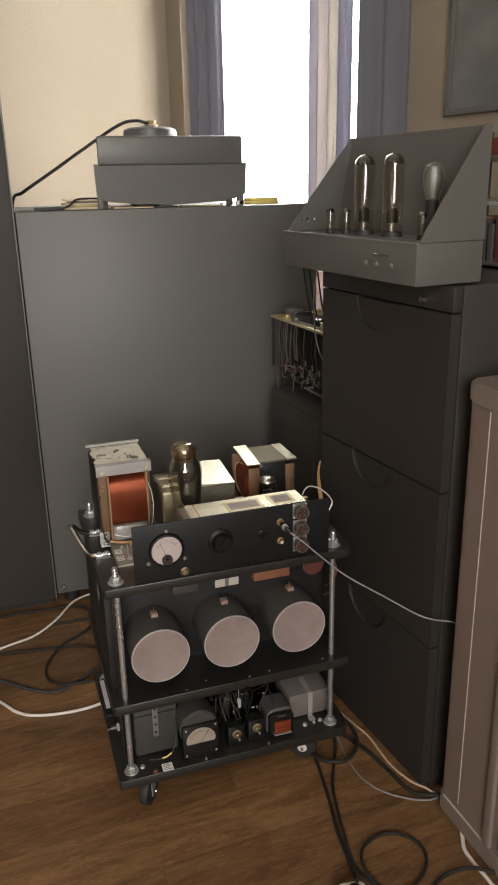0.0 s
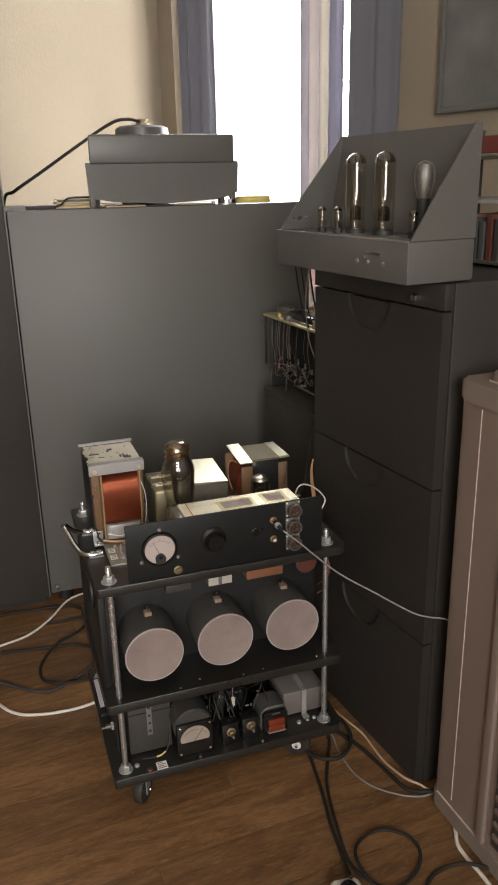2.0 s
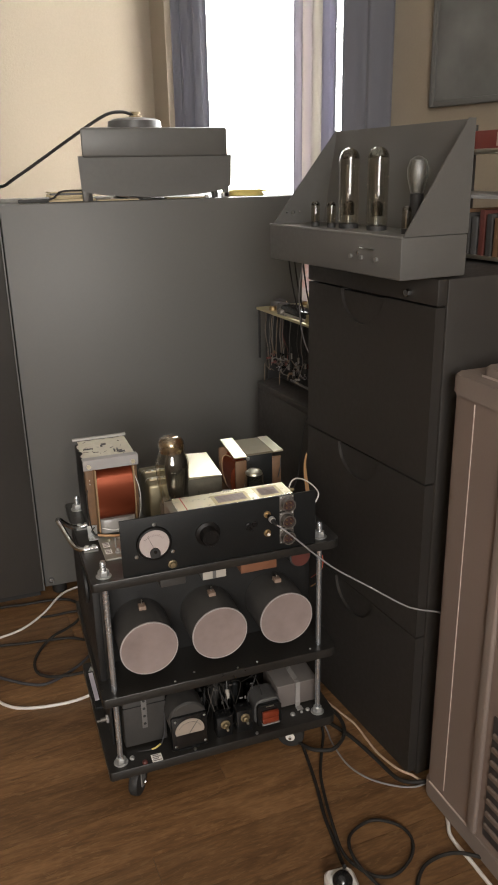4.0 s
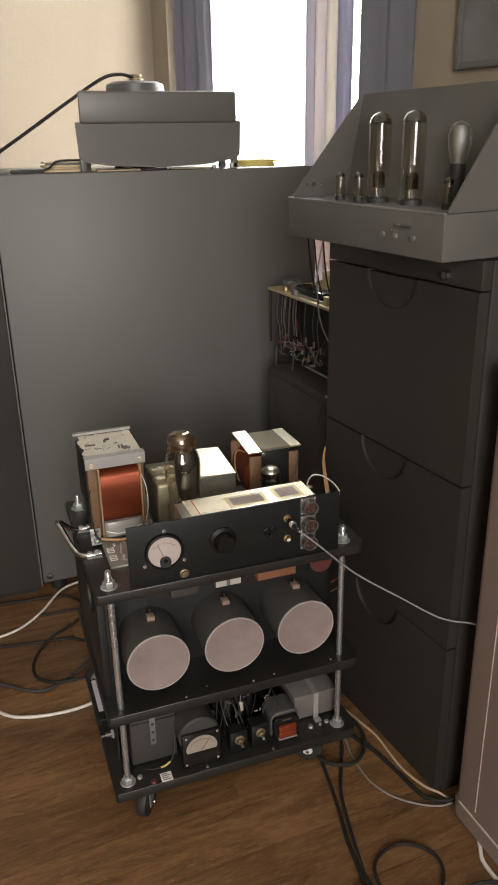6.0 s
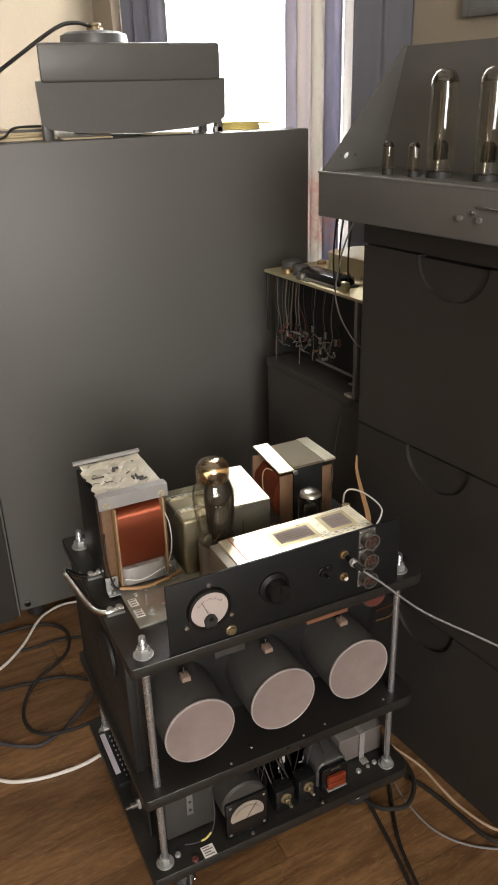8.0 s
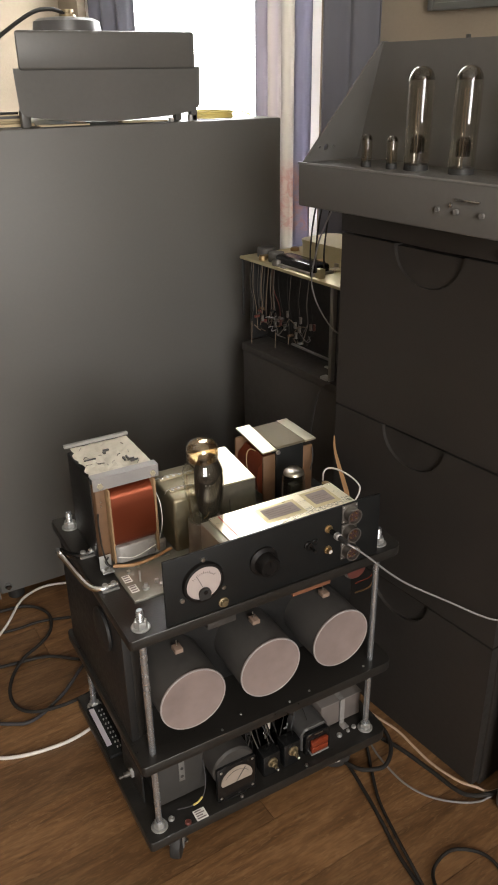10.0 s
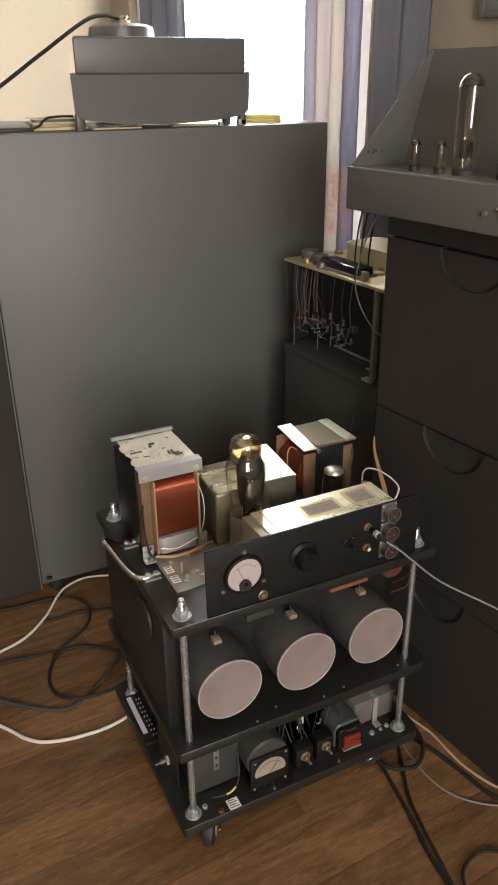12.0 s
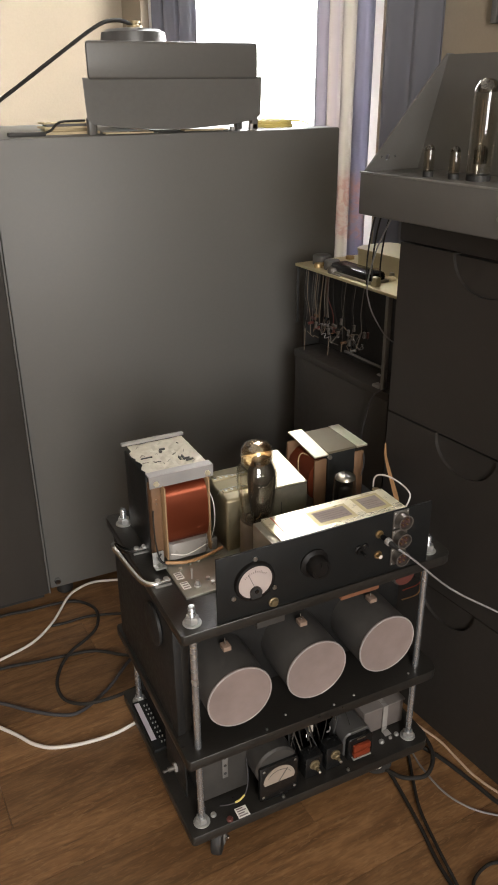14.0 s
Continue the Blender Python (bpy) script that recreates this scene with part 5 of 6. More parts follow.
for dx, dz in ((0.2937, 0.0965), (0.3509, 0.0968), (0.2945, 0.1525), (0.3510, 0.1548)):
    part("screw", lathe([(0.0026, 0), (0, 0.0018)], (dx, 1.0665, dz), "-y", 12), ZINC, m2)
part("meter_can", lathe([(0.0, -0.004), (0.034, -0.004), (0.037, 0.0), (0.037, 0.046), (0.034, 0.050)], (0.3205, 1.122, 0.148), "-y", 40), CAN_SIDE, m2, "dark grey meter housing")
part("meter_stand", box(0.302, 0.341, 1.070, 1.10, BZ, 0.095, 0.001), PANEL_BLACK, m2)
for x, z in ((0.395, 0.1110), (0.4355, 0.1150)):
    mt = part("binding_post", box(x - 0.017, x + 0.017, 1.078, 1.105, BZ, z + 0.017, 0.004), GLOSS_BLACK, tro, "brass binding post on a black block")
    part("flange", lathe([(0.0092, 0), (0.0092, 0.002), (0.0062, 0.003), (0.005, 0.008), (0.0028, 0.009), (0.0028, 0.015), (0, 0.016)], (x, 1.078, z), "-y", 24), OLD_BRASS, mt)
    part("tip", cyl(0.0026, 0.004, (x, 1.062, z), "-y", 10, 0.0008), ZINC, mt)
shell = part("mains_transformer", prism([(0.460, BZ + 0.003), (0.516, BZ + 0.003), (0.516, 0.121), (0.512, 0.130), (0.503, 0.136), (0.475, 0.136), (0.466, 0.130), (0.460, 0.121)], 1.090, 1.140, 0.003, axis="y"), SHELL, tro, "grey-shelled small transformer with red winding")
part("core_frame", prism([(0.463, BZ + 0.003), (0.513, BZ + 0.003), (0.513, 0.124), (0.508, 0.130), (0.468, 0.130), (0.463, 0.124)], 1.080, 1.090, 0.001, axis="y"), GLOSS_BLACK, shell)
for k in range(2):
    part("tape", box(0.471, 0.505, 1.0725, 1.080, 0.0905 + 0.0135 * k, 0.1034 + 0.0135 * k, 0.0022), RED_TAPE, shell)
part("lower_rim", box(0.470, 0.506, 1.0718, 1.080, 0.0880, 0.0898, 0.0006), CLAMP, shell)
part("name_plate", box(0.480, 0.497, 1.0792, 1.0800, 0.1245, 0.1270), ALU_DULL, shell)
part("top_edge", box(0.470, 0.506, 1.0885, 1.0902, 0.1345, 0.1365, 0.0004), ALU_PAINT, shell)
sb = part("silver_box", box(0.518, 0.603, 1.115, 1.20, BZ + 0.003, 0.1345, 0.002), BOX_GREY, tro, "grey metal box held by a strap")
bm = box(0.556, 0.566, 1.1110, 1.1126, BZ + 0.001, 0.1395)
box(0.556, 0.566, 1.1110, 1.20, 0.1382, 0.1395, bm=bm)
part("strap", bm, FILM, sb, "milky plastic strap")
part("strap_foot", box(0.555, 0.568, 1.098, 1.1108, BZ, BZ + 0.002, 0.0006), CLAMP, sb)
part("lid", box(0.5165, 0.6045, 1.1130, 1.2015, 0.1350, 0.1380, 0.001), BOX_LID, sb)
for x, y, r, m in ((0.2125, 1.085, 0.005, STEEL), (0.233, 1.066, 0.0055, RED_DARK), (0.5415, 1.091, 0.0052, STEEL), (0.5608, 1.0915, 0.0032, STEEL), (0.5755, 1.094, 0.0045, STEEL), (0.33, 1.066, 0.003, ZINC), (0.455, 1.065, 0.003, ZINC)):
    part("deck_bolt", lathe([(r, 0), (r, 0.0016), (r * 0.75, 0.004), (0, 0.0046)], (x, y, BZ), n=14), m, tro)
note = part("paper_note", box(0.2465, 0.2665, 1.060, 1.080, BZ + 0.0004, BZ + 0.0009), PAPER, tro, "small white printed slip")
for k in range(4):
    part("print_bar", box(0.249, 0.264 - 0.004 * (k % 2), 1.0625 + 0.0045 * k, 1.0645 + 0.0045 * k, BZ + 0.0009, BZ + 0.0012), LABEL_LINE, note)
rnd = random.Random(8)
for k in range(18):
    x, y = 0.365 + 0.12 * rnd.random(), 1.125 + 0.08 * rnd.random()
    h = rnd.uniform(0.03, 0.09)
    r = rnd.uniform(0.004, 0.010)
    part("small_valve" if k % 2 else "capacitor", lathe([(r, BZ - 0.0005), (r, BZ + h - r * 0.5), (r * 0.6, BZ + h), (0, BZ + 0.001 + h)], (x, y, 0), n=14), (GLOSS_BLACK, GLASS_SMOKE, PANEL_BLACK, CAN_SIDE)[k % 4], tro)
part("resistor", lathe([(0.002, 0), (0.0048, 0.002), (0.0048, 0.018), (0.002, 0.020)], (0.4165, 1.13, 0.128), n=12), LABEL_CREAM, tro, "white ceramic resistor")
for z0, z1 in ((0.110, 0.128), (0.148, 0.170)):
    part("resistor_lead", cyl(0.0009, z1 - z0, (0.4165, 1.13, z0), n=6), STEEL, tro)
for k in range(12):
    x, y = 0.362 + 0.13 * rnd.random(), 1.10 + 0.03 * rnd.random()
    part("hookup_wire", hose([(x, y, BZ + 0.002), (x + rnd.uniform(-0.02, 0.02), y - 0.004, 0.12), (x + rnd.uniform(-0.03, 0.03), y + 0.02, 0.165), (x + rnd.uniform(-0.03, 0.03), y + 0.05, 0.14)], rnd.choice((0.0007, 0.001, 0.0014)), 5), (CABLE_BLACK, INK, CABLE_BLACK, CONN)[k % 4], tro)
for k in range(10):
    x, y, z = 0.36 + 0.13 * rnd.random(), 1.105 + 0.03 * rnd.random(), rnd.uniform(0.120, 0.165)
    part("solder_tag", lathe([(0.0006, 0), (0.0016, 0.001), (0.0016, 0.006), (0.0006, 0.008)], (x, y, z), rnd.choice(("y", "z", "-x")), 6), rnd.choice((ZINC, STEEL, CONN)), tro)
rail2 = part("side_chassis", box(0.1700, 0.1985, 1.245, 1.372, BZ, 0.089, 0.0015), PANEL_BLACK, tro, "low black side chassis with a pale label strip")
part("label_strip", box(0.1725, 0.1815, 1.268, 1.366, 0.089, 0.0896), STRIP_LILAC, rail2)
for k in range(9):
    for x in (0.1880, 0.1935):
        part("terminal_pin", cyl(0.0013, 0.003, (x, 1.258 + 0.012 * k, 0.089), n=8), STEEL, rail2)
part("switch_plate", box(0.186, 0.189, 1.135, 1.225, BZ, 0.224), DECK_DARK, tro)
tg = part("side_switch", hexnut(0.0085, 0.005, (0.186, 1.177, 0.110), "-x"), CLAMP, tro, "side toggle switch with a dull metal bush")
part("bush", cyl(0.0045, 0.010, (0.181, 1.177, 0.110), "-x", 12), CONN, tg)
part("lever", lathe([(0.0018, 0), (0.0026, 0.009), (0, 0.011)], (0.172, 1.177, 0.109), "-x", 10), CONN, tg)

# ---- the wired chassis behind the drawer unit ----
stand = thing("equipment_stand", "plain black stand behind the drawer unit", "stand", (0.865, 1.61, 0), -4)
part("side_panel", box(-0.14, -0.122, -0.19, 0.14, 0.0, 0.582, 0.002), GREY_BOARD, stand)
part("side_panel", box(0.122, 0.14, -0.19, 0.14, 0.0, 0.582, 0.002), GREY_BOARD, stand)
part("door", box(-0.122, 0.122, -0.19, -0.172, 0.0, 0.582, 0.002), GREY_BOARD, stand)
part("back_panel", box(-0.122, 0.122, 0.13, 0.14, 0.0, 0.582, 0.002), GREY_BOARD, stand)
part("stand_top", box(-0.142, 0.142, -0.192, 0.142, 0.582, 0.60, 0.002), GREY_BOARD, stand)
chs = thing("wired_chassis", "open amplifier chassis with a pale top plate and loose wiring", "chassis", (0.735, 1.46, 0.60), -4)
LC = 0.295
part("top_plate", box(0.0, 0.24, -0.06, LC - 0.008, 0.186, 0.192, 0.001), PCB_EDGE, chs)
# black back and added end wall screen off the curtain, so the inside reads dark
part("back_wall", box(0.07, 0.075, -0.055, LC - 0.01, 0.0, 0.186), DECK_DARK, chs)
part("added_end_wall", box(0.03, 0.24, LC - 0.008, LC, 0.0, 0.186, 0.001), DECK_DARK, chs)
part("post", box(0.000, 0.010, -0.032, -0.023, 0.0, 0.186, 0.001), ALU_PAINT, chs)
part("post", box(0.004, 0.010, LC - 0.012, LC - 0.008, 0.06, 0.186, 0.001), DECK_DARK, chs)
part("bottom_rail", box(0.001, 0.006, -0.0225, 0.099, 0.042, 0.046, 0.001), ALU_PAINT, chs)
part("rail_bracket", box(-0.002, 0.014, -0.022, 0.000, 0.0, 0.006, 0.002), CLAMP, chs)
part("rail_bracket", box(-0.001, 0.006, -0.0225, -0.012, 0.0265, 0.0295, 0.001), CLAMP, chs)
rnd = random.Random(21)
for k in range(22):
    y = rnd.uniform(LC - 0.085, LC - 0.02) if k < 14 else rnd.uniform(0.06, LC - 0.08)
    xx = rnd.uniform(0.010, 0.05)
    drift = rnd.uniform(-0.03, 0.02)
    pts = [(xx, y, 0.186), (xx - 0.004, y + 0.2 * drift, 0.13), (xx + rnd.uniform(-0.006, 0.006), y + 0.6 * drift, 0.09), (xx, y + drift, rnd.uniform(0.04, 0.07))]
    part("wire", hose(pts, rnd.choice((0.0005, 0.0008, 0.0012)), 5, steps=5), rnd.choice((WIRE_MIX, CONN, RED_DARK, WIRE_MIX, CONN)) if k < 14 else rnd.choice((CABLE_BLACK, CONN)), chs)
for k in range(16):
    y, z, xx = rnd.uniform(0.09, LC - 0.04), rnd.uniform(0.050, 0.078), rnd.uniform(0.0, 0.03)
    pts = [(xx, y, z)] + [(xx + rnd.uniform(-0.008, 0.012), y - 0.010 * q + rnd.uniform(-0.006, 0.006), z + rnd.uniform(-0.018, 0.012)) for q in (1, 2, 3)]
    part("wire", hose(pts, 0.0009, 5, steps=5), rnd.choice((CONN, WIRE_MIX, CABLE_GREY, CABLE_BLACK)), chs)
for y, z in ((0.2445, 0.006), (0.155, 0.020), (0.108, 0.040)):
    part("loose_end", hose([(0.010, y + 0.012, 0.052), (0.003, y + 0.002, 0.050), (0.001, y, z + 0.016), (0.001, y + 0.001, z)], 0.0012, 6), WIRE_MIX, chs)
for k in range(26):
    y, z = rnd.uniform(0.06, LC - 0.045), rnd.uniform(0.045, 0.082)
    part("resistor", lathe([(0.0014, 0), (0.0034, 0.001), (0.0028, 0.007), (0.0034, 0.013), (0.0014, 0.014)], (0.008 + 0.03 * rnd.random(), y, z), rnd.choice(("y", "z", "-x")), 8), rnd.choice((ALU_PAINT, CONN, FIBRE, GLOSS_BLACK, RED_DARK, CONN)), chs)
for k in range(18):
    x, y, r, h = rnd.uniform(0.008, 0.16), rnd.uniform(0.05, LC - 0.015), rnd.uniform(0.004, 0.012), rnd.uniform(0.004, 0.014)
    part("top_fitting", lathe([(r, 0), (r, h * 0.7), (r * 0.8, h), (0, h)], (x, y, 0.192), n=14), rnd.choice((ALU_DULL, BRASS, GLOSS_BLACK, ALU, CONN)), chs)
for x, y, r in ((0.045, LC - 0.045, 0.020), (0.032, LC - 0.10, 0.017)):
    part("round_cap", lathe([(r, 0), (r, 0.016), (r * 0.92, 0.019), (r * 0.4, 0.021), (0, 0.021)], (x, y, 0.192), n=20), SHELL, chs)
part("paper_tag", box(0.004, 0.018, LC - 0.165, LC - 0.125, 0.192, 0.194), BOX_LID, chs)
slot = part("slot_cover", box(0.014, 0.055, 0.046, 0.176, 0.192, 0.212, 0.006), GLOSS_BLACK, chs)
part("slot_rim", box(0.009, 0.059, 0.040, 0.181, 0.192, 0.197, 0.001), ALU_DULL, slot)
part("terminal_stub", box(0.008, 0.02, 0.018, 0.034, 0.192, 0.210, 0.001), PCB_EDGE, chs)
tin = thing("oblong_tin", "cream oblong tin with rounded ends on the chassis plate", "tin", (0.868, 1.572, 0.792), -6)


def oblong(w, d, r):
    """Outline of a rectangle with round corners."""
    return [(sx * (w - r) + r * math.cos(a), sy * (d - r) + r * math.sin(a)) for sx, sy, q in ((1, 1, 0), (-1, 1, 1), (-1, -1, 2), (1, -1, 3)) for a in [math.pi / 2 * (q + i / 6) for i in range(7)]]


part("body", prism(oblong(0.050, 0.094, 0.022), 0.0, 0.034, 0.001), CREAM_TIN, tin)
part("lid", prism(oblong(0.052, 0.096, 0.024), 0.0345, 0.0405, 0.0012), CREAM_TIN, tin)
for k, dy in enumerate((0.0, 0.012, 0.03)):
    cable("thin black lead hanging from the valve amplifier", [(0.634 + dy, 1.335, 0.965), (0.664 + dy, 1.392, 0.912), (0.697 + dy, 1.447, 0.852), (0.735 + dy, 1.50, 0.794)], 0.0016, CABLE_BLACK)
cable("grey lead from the valve amplifier down beside the wired chassis", [(0.665, 1.33, 0.958), (0.69, 1.41, 0.88), (0.722, 1.478, 0.80), (0.729, 1.480, 0.765), (0.732, 1.462, 0.738), (0.737, 1.430, 0.711), (0.745, 1.40, 0.70)], 0.0014, CABLE_GREY)
cable("thin dark lead looping down behind the trolley", [(0.745, 1.425, 0.604), (0.733, 1.432, 0.598), (0.722, 1.445, 0.575), (0.715, 1.455, 0.51), (0.70, 1.455, 0.42), (0.64, 1.44, 0.35), (0.64, 1.45, 0.004)], 0.0012, CABLE_DARK)

# ---- the tower heater beside the drawer unit ----
ht = thing("air_conditioner", "taupe plastic tower air conditioner with a grey cap", "air conditioner", (0.727, 0.890, 0), -2.5)


def rounded(x0, x1, y0, y1, r, n=5):
    pts = []
    for cx, cy, a0 in ((x1 - r, y1 - r, 0), (x0 + r, y1 - r, 90), (x0 + r, y0 + r, 180), (x1 - r, y0 + r, 270)):
        pts += [(cx + r * math.cos(radians(a0 + 90 * k / n)), cy + r * math.sin(radians(a0 + 90 * k / n))) for k in range(n + 1)]
    return pts


part("body", prism(rounded(0.0, 0.33, -0.30, 0.0, 0.015), 0.042, 0.787), HEATER_BODY, ht)
part("cap", prism(rounded(-0.004, 0.335, -0.305, 0.005, 0.020), 0.787, 0.819, 0.004), HEATER_TOP, ht)
part("lid", prism(rounded(0.022, 0.315, -0.285, -0.032, 0.02), 0.819, 0.834, 0.003), HEATER_TOP, ht)
part("lid_seam", box(0.0205, 0.0225, -0.27, -0.040, 0.819, 0.8225, 0.0006), HEATER_LINE, ht)
part("base", prism(rounded(-0.003, 0.338, -0.308, 0.006, 0.020), 0.008, 0.041, 0.003), HEATER_TOP, ht)
part("trim_line", box(-0.0012, 0.001, -0.0565, -0.0548, 0.055, 0.782), HEATER_LINE, ht)
part("base_line", box(-0.0036, -0.0010, -0.128, -0.016, 0.0405, 0.0432), HEATER_LINE, ht)
part("corner_rib", box(-0.007, 0.002, -0.150, -0.129, 0.043, 0.784, 0.004, 3), HEATER_TOP, ht)
part("inlet_panel", box(-0.002, 0.002, -0.288, -0.165, 0.06, 0.30, 0.001), HEATER_DARK, ht)
for k in range(8):
    part("slat", box(-0.006, -0.001, -0.283, -0.170, 0.08 + 0.026 * k, 0.089 + 0.026 * k, 0.001), HEATER_BODY, ht)
for sx in (0.03, 0.30):
    for sy in (-0.03, -0.27):
        part("foot", cyl(0.015, 0.0085, (sx, sy, 0)), RUBBER, ht)

# ---- the small rack behind the valve amplifier ----
rack = thing("parts_rack", "small metal rack with shelves of parts on the drawer unit", "rack", (0.905, 1.083, 0.955), CAB_AZ)
for x, y in ((0.0, -0.04), (0.0, 0.21), (0.15, -0.04), (0.15, 0.21)):
    part("post", box(x, x + 0.006, y, y + 0.006, 0.0, 0.24, 0.001), CAN_SIDE, rack)
for z in (0.006, 0.109, 0.185):
    part("shelf", box(-0.004, 0.162, -0.044, 0.222, z, z + 0.006, 0.001), CLAMP if z == 0.109 else ALU_DULL, rack)
rb = thing("parts_box", "red cardboard parts box on the rack's upper shelf", "box", (0.915, 1.10, 1.146), CAB_AZ)
part("carton", box(0.0, 0.10, -0.04, 0.09, 0.0, 0.030, 0.002), mat("red_carton", (0.13, 0.028, 0.022), 0.5), rb)
part("lid_label", box(-0.0008, -0.0002, -0.03, -0.012, 0.004, 0.026), LABEL_LILAC, rb)
for k in range(7):
    bk = thing("notebook", "thin worn notebook standing on the rack", "notebook", (0.912 - 0.002 * k, 1.055 + 0.019 * k, 0.967), CAB_AZ, group="notebooks on the rack")
    part("cover", box(0.0, 0.09, 0.0, 0.013, 0.0, 0.066 + 0.006 * (k % 3), 0.001), (FIBRE, CAN_SIDE, RED_DARK, SHELL, CAN_SIDE, FIBRE, CAN_SIDE)[k], bk)
    part("pages", box(0.001, 0.0905, 0.002, 0.011, 0.001, 0.064 + 0.006 * (k % 3)), TERMINAL_TAN, bk)

# ---- cables on the floor ----
cable("white mains cable curving over the floor to the tall cabinet", [(-0.35, 1.60, 0.004), (-0.15, 1.67, 0.004), (-0.028, 1.712, 0.004), (0.048, 1.739, 0.004), (0.108, 1.79, 0.008), (0.155, 1.855, 0.012), (0.189, 1.886, 0.010), (0.239, 1.903, 0.006), (0.308, 1.883, 0.004)], 0.0031, CABLE_WHITE)
cable("white mains cable in a flat bend beside the trolley", [(-0.3, 1.75, 0.004), (-0.15, 1.62, 0.004), (-0.045, 1.491, 0.004), (-0.01, 1.44, 0.004), (0.026, 1.413, 0.004), (0.09, 1.398, 0.004), (0.163, 1.401, 0.004), (0.26, 1.44, 0.004)], 0.0035, CABLE_WHITE)
cable("black cable bowed over the floor and laid in a loose loop", [(-0.3, 1.80, 0.004), (-0.12, 1.845, 0.004), (0.0, 1.868, 0.004), (0.06, 1.862, 0.004), (0.123, 1.860, 0.004), (0.171, 1.850, 0.004), (0.2, 1.82, 0.004), (0.208, 1.77, 0.012), (0.192, 1.719, 0.012), (0.158, 1.687, 0.012), (0.119, 1.662, 0.012), (0.087, 1.63, 0.004), (0.067, 1.579, 0.004), (0.071, 1.531, 0.004), (0.099, 1.494, 0.012), (0.141, 1.485, 0.012), (0.183, 1.486, 0.012), (0.27, 1.51, 0.004)], 0.0036, CABLE_BLACK)
cable("black cable crossing the floor to the trolley", [(-0.3, 1.70, 0.004), (-0.033, 1.683, 0.004), (0.042, 1.671, 0.004), (0.095, 1.664, 0.004), (0.166, 1.650, 0.004), (0.221, 1.608, 0.004), (0.28, 1.57, 0.004)], 0.0034, CABLE_BLACK)
cable("thin black cable lying behind the trolley", [(0.100, 1.780, 0.0034), (0.135, 1.777, 0.0034), (0.19, 1.776, 0.0035), (0.269, 1.747, 0.004), (0.33, 1.70, 0.004)], 0.0032, CABLE_BLACK)
cable("dark grey cable bending along the floor to the trolley", [(-0.3, 1.70, 0.004), (-0.12, 1.625, 0.004), (-0.05, 1.579, 0.004), (-0.001, 1.533, 0.004), (0.048, 1.495, 0.004), (0.09, 1.483, 0.004), (0.159, 1.521, 0.004), (0.223, 1.575, 0.012), (0.28, 1.62, 0.004)], 0.0036, CABLE_DARK)

cable("thick black mains cable from under the trolley over the floor", [(0.50, 1.22, 0.03), (0.545, 1.15, 0.010), (0.560, 1.10, 0.006), (0.551, 1.028, 0.006), (0.539, 0.963, 0.006), (0.524, 0.898, 0.006), (0.517, 0.846, 0.008), (0.509, 0.805, 0.014), (0.503, 0.780, 0.024), (0.499, 0.768, 0.034)], 0.0034, CABLE_BLACK)
cable("second thick black cable coiled in a ring on the floor", [(0.62, 1.18, 0.03), (0.617, 1.11, 0.008), (0.590, 1.055, 0.006), (0.560, 0.995, 0.008), (0.540, 0.930, 0.013), (0.527, 0.87, 0.013), (0.521, 0.821, 0.006), (0.529, 0.785, 0.006), (0.552, 0.755, 0.006), (0.585, 0.747, 0.006), (0.626, 0.768, 0.006), (0.647, 0.803, 0.006), (0.638, 0.837, 0.006), (0.602, 0.861, 0.006), (0.557, 0.851, 0.006), (0.533, 0.818, 0.015), (0.531, 0.776, 0.015), (0.546, 0.731, 0.010), (0.57, 0.66, 0.004)], 0.0029, CABLE_BLACK)
cable("grey signal cable bowed over the floor", [(0.60, 1.20, 0.05), (0.627, 1.124, 0.006), (0.621, 1.072, 0.003), (0.622, 1.010, 0.003), (0.637, 0.968, 0.003), (0.663, 0.937, 0.003), (0.70, 0.912, 0.003), (0.734, 0.906, 0.003), (0.80, 0.91, 0.012)], 0.0019, CABLE_GREY)
cable("beige cable along the foot of the drawer unit", [(0.62, 1.28, 0.003), (0.66, 1.21, 0.003), (0.670, 1.179, 0.003), (0.681, 1.14, 0.003), (0.691, 1.10, 0.003), (0.692, 1.053, 0.003), (0.695, 1.008, 0.003), (0.705, 0.954, 0.010), (0.721, 0.928, 0.012), (0.746, 0.912, 0.003), (0.82, 0.905, 0.003)], 0.0024, CABLE_BEIGE)
cable("black cable lying along the drawer unit's foot", [(0.60, 1.22, 0.004), (0.635, 1.14, 0.004), (0.653, 1.10, 0.004), (0.667, 1.063, 0.004), (0.682, 0.998, 0.004), (0.692, 0.947, 0.004), (0.706, 0.923, 0.005), (0.74, 0.905, 0.010), (0.82, 0.90, 0.004)], 0.0040, CABLE_BLACK)
cable("black cable looped on the floor behind the wheel", [(0.55, 1.10, 0.010), (0.565, 1.062, 0.014), (0.585, 1.048, 0.014), (0.612, 1.043, 0.014), (0.645, 1.068, 0.014), (0.662, 1.109, 0.014), (0.655, 1.158, 0.014), (0.61, 1.21, 0.012)], 0.0040, CABLE_BLACK)
cable("white cable from under the air conditioner", [(0.80, 0.86, 0.004), (0.745, 0.835, 0.004), (0.724, 0.805, 0.004), (0.715, 0.785, 0.004), (0.714, 0.759, 0.004), (0.717, 0.727, 0.004), (0.72, 0.669, 0.004), (0.73, 0.58, 0.004)], 0.0036, CABLE_WHITE)
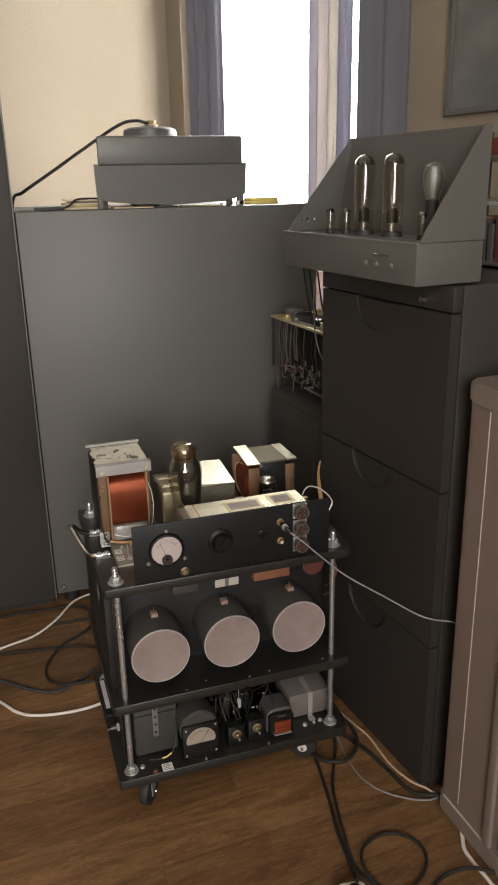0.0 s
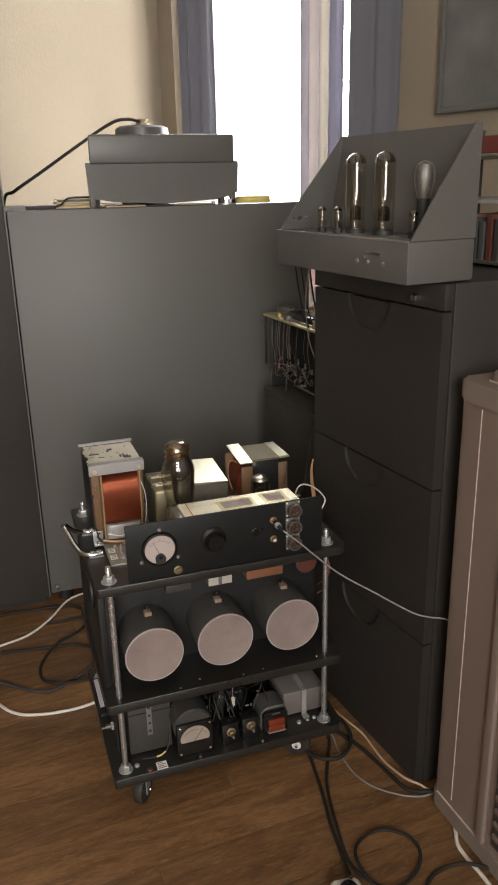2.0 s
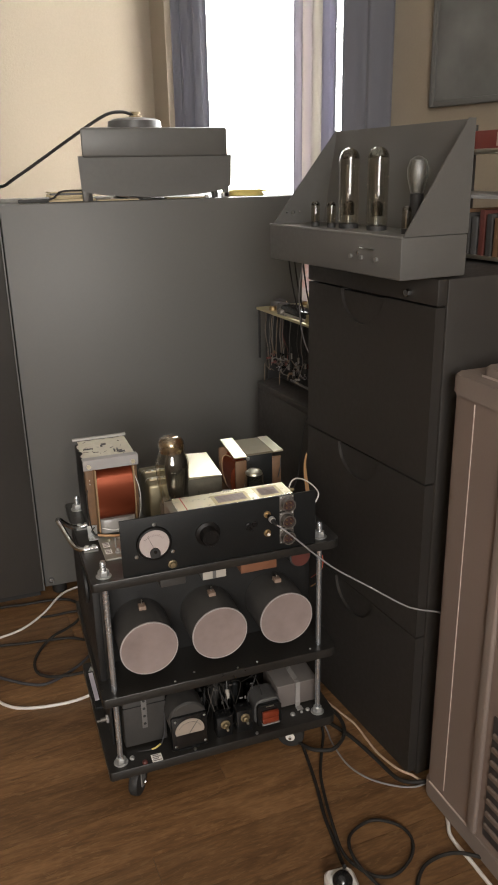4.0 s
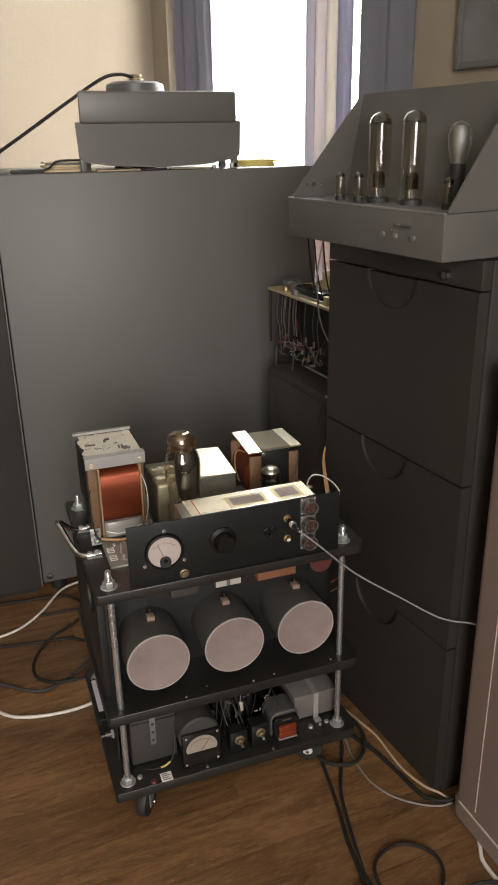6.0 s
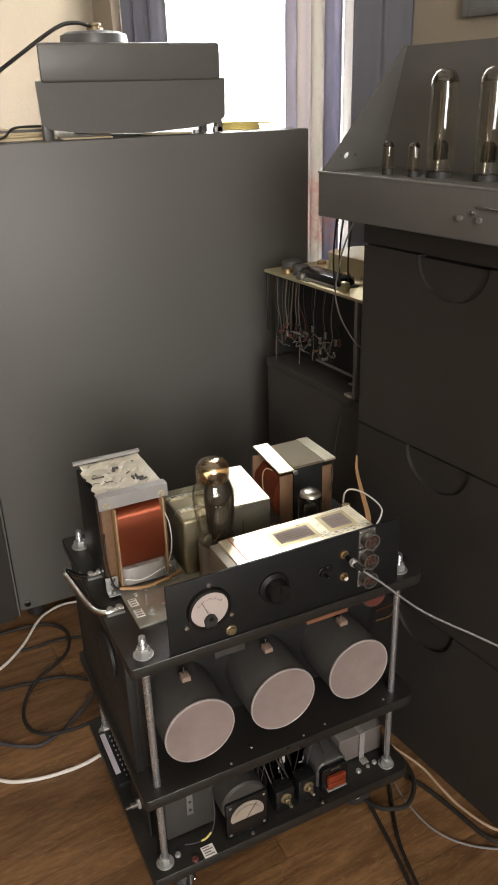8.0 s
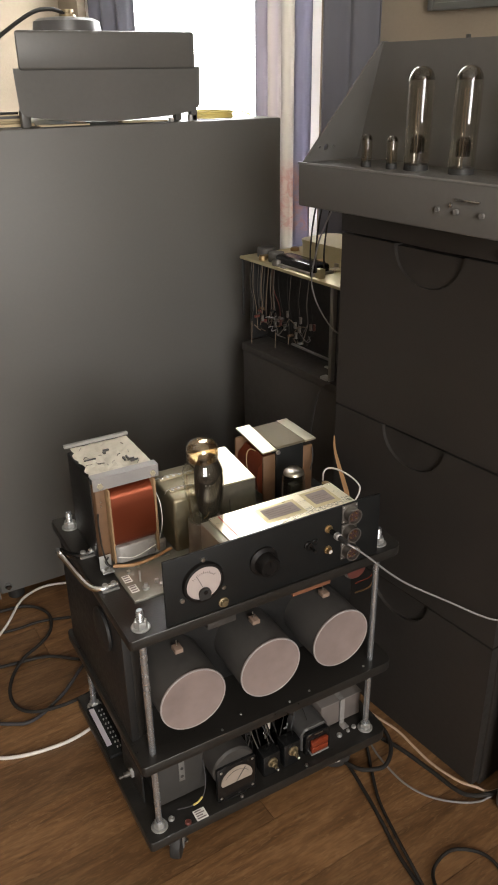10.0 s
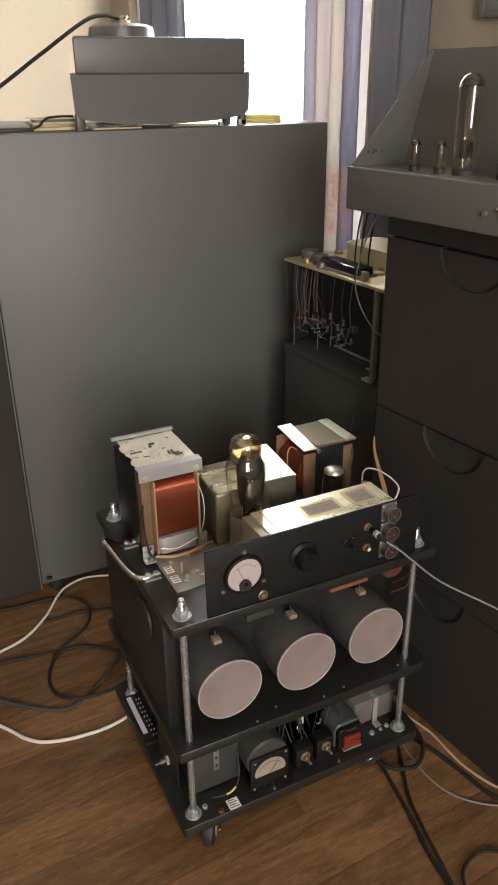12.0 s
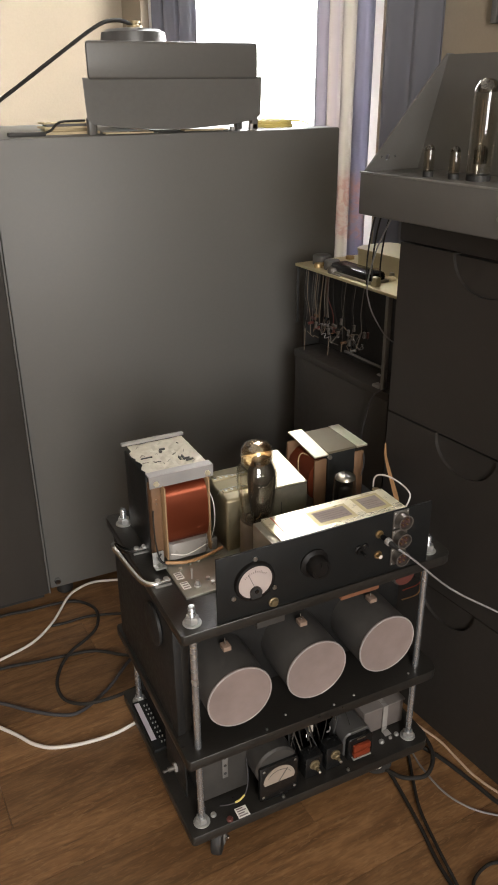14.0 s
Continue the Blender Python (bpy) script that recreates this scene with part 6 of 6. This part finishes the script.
cable("black cable bent over the floor before the air conditioner", [(0.58, 0.66, 0.004), (0.602, 0.709, 0.004), (0.632, 0.742, 0.004), (0.665, 0.752, 0.005), (0.694, 0.745, 0.012), (0.723, 0.729, 0.012), (0.79, 0.68, 0.004)], 0.0033, CABLE_BLACK)
sock = thing("plug_socket", "white trailing mains socket on the floor", "socket", (0.487, 0.757, 0), 6)
part("body", prism([(-0.026, -0.06), (0.026, -0.06), (0.026, 0.012), (0.018, 0.022), (-0.018, 0.022), (-0.026, 0.012)], 0.0, 0.026, 0.004), CABLE_WHITE, sock)
part("socket_well", lathe([(0.020, 0.024), (0.0205, 0.0275), (0.0190, 0.0275), (0.0185, 0.0262), (0, 0.0262)], (0, -0.008, 0), n=32), PAPER, sock)
part("plug", lathe([(0.0165, 0.0262), (0.0165, 0.033), (0.012, 0.040), (0.006, 0.044), (0, 0.0445)], (0, -0.008, 0)), GLOSS_BLACK, sock)

# ---- the floor ----
floor = thing("floor", "brown oak board floor with visible grain and joints", "floor", kind="structure")
part("subfloor", box(M_LEFT - 0.1, 0.05, S_BACK - 0.1, S_FAR + 0.1, -0.05, -0.0125), RUBBER, floor).matrix_local = WALL_M
FLOOR_AZ = -3.0
WB, LB = 0.1195, 1.30
bm = box(0, LB - 0.0008, 0, WB - 0.0008, -0.012, 0.0)
bmesh.ops.recalc_face_normals(bm, faces=bm.faces[:])
board = bpy.data.meshes.new("plank")
bm.to_mesh(board)
bm.free()
board.materials.append(OAK)
board.shade_flat()
fm = pose(0, 0, 0, 0, 0, -FLOOR_AZ)
SHIFT = [0.0, 0.47, 0.83, 0.21, 0.62, 0.35, 0.95]
ROOM_EDGES = [(0.04, "x", 1), (M_LEFT - 0.08, "x", -1), (S_FAR + 0.08, "y", 1), (S_BACK - 0.08, "y", -1)]   # just under each wall
to_room = WALL_M.inverted()
for j in range(-40, 26):
    y = 1.276 + j * WB
    for i in range(-4, 4):
        x = -0.013 + i * LB + (SHIFT[j % 7] * LB if j else 0.0)
        place = fm @ pose(x, y, 0)
        corners = [to_room @ place @ Vector(p) for p in ((0, 0, 0), (LB, 0, 0), (LB, WB, 0), (0, WB, 0))]
        past = [[side * ((p.x if ax == "x" else p.y) - edge) > 0 for p in corners] for edge, ax, side in ROOM_EDGES]
        if any(all(row) for row in past):
            continue
        data = board
        if any(any(row) for row in past):
            bm = bmesh.new()
            bm.from_mesh(board)
            for edge, ax, side in ROOM_EDGES:
                on = WALL_M @ (Vector((edge, 0, 0)) if ax == "x" else Vector((0, edge, 0)))
                out = WALL_M.to_3x3() @ (Vector((side, 0, 0)) if ax == "x" else Vector((0, side, 0)))
                back = place.inverted()
                bmesh.ops.bisect_plane(bm, geom=bm.verts[:] + bm.edges[:] + bm.faces[:], plane_co=back @ on, plane_no=back.to_3x3() @ out, clear_outer=True)
            if not bm.faces:
                bm.free()
                continue
            data = bpy.data.meshes.new("plank")
            bm.to_mesh(data)
            bm.free()
            data.materials.append(OAK)
            data.shade_flat()
        ob = new("plank", data)
        ob.parent = floor
        ob.matrix_local = place
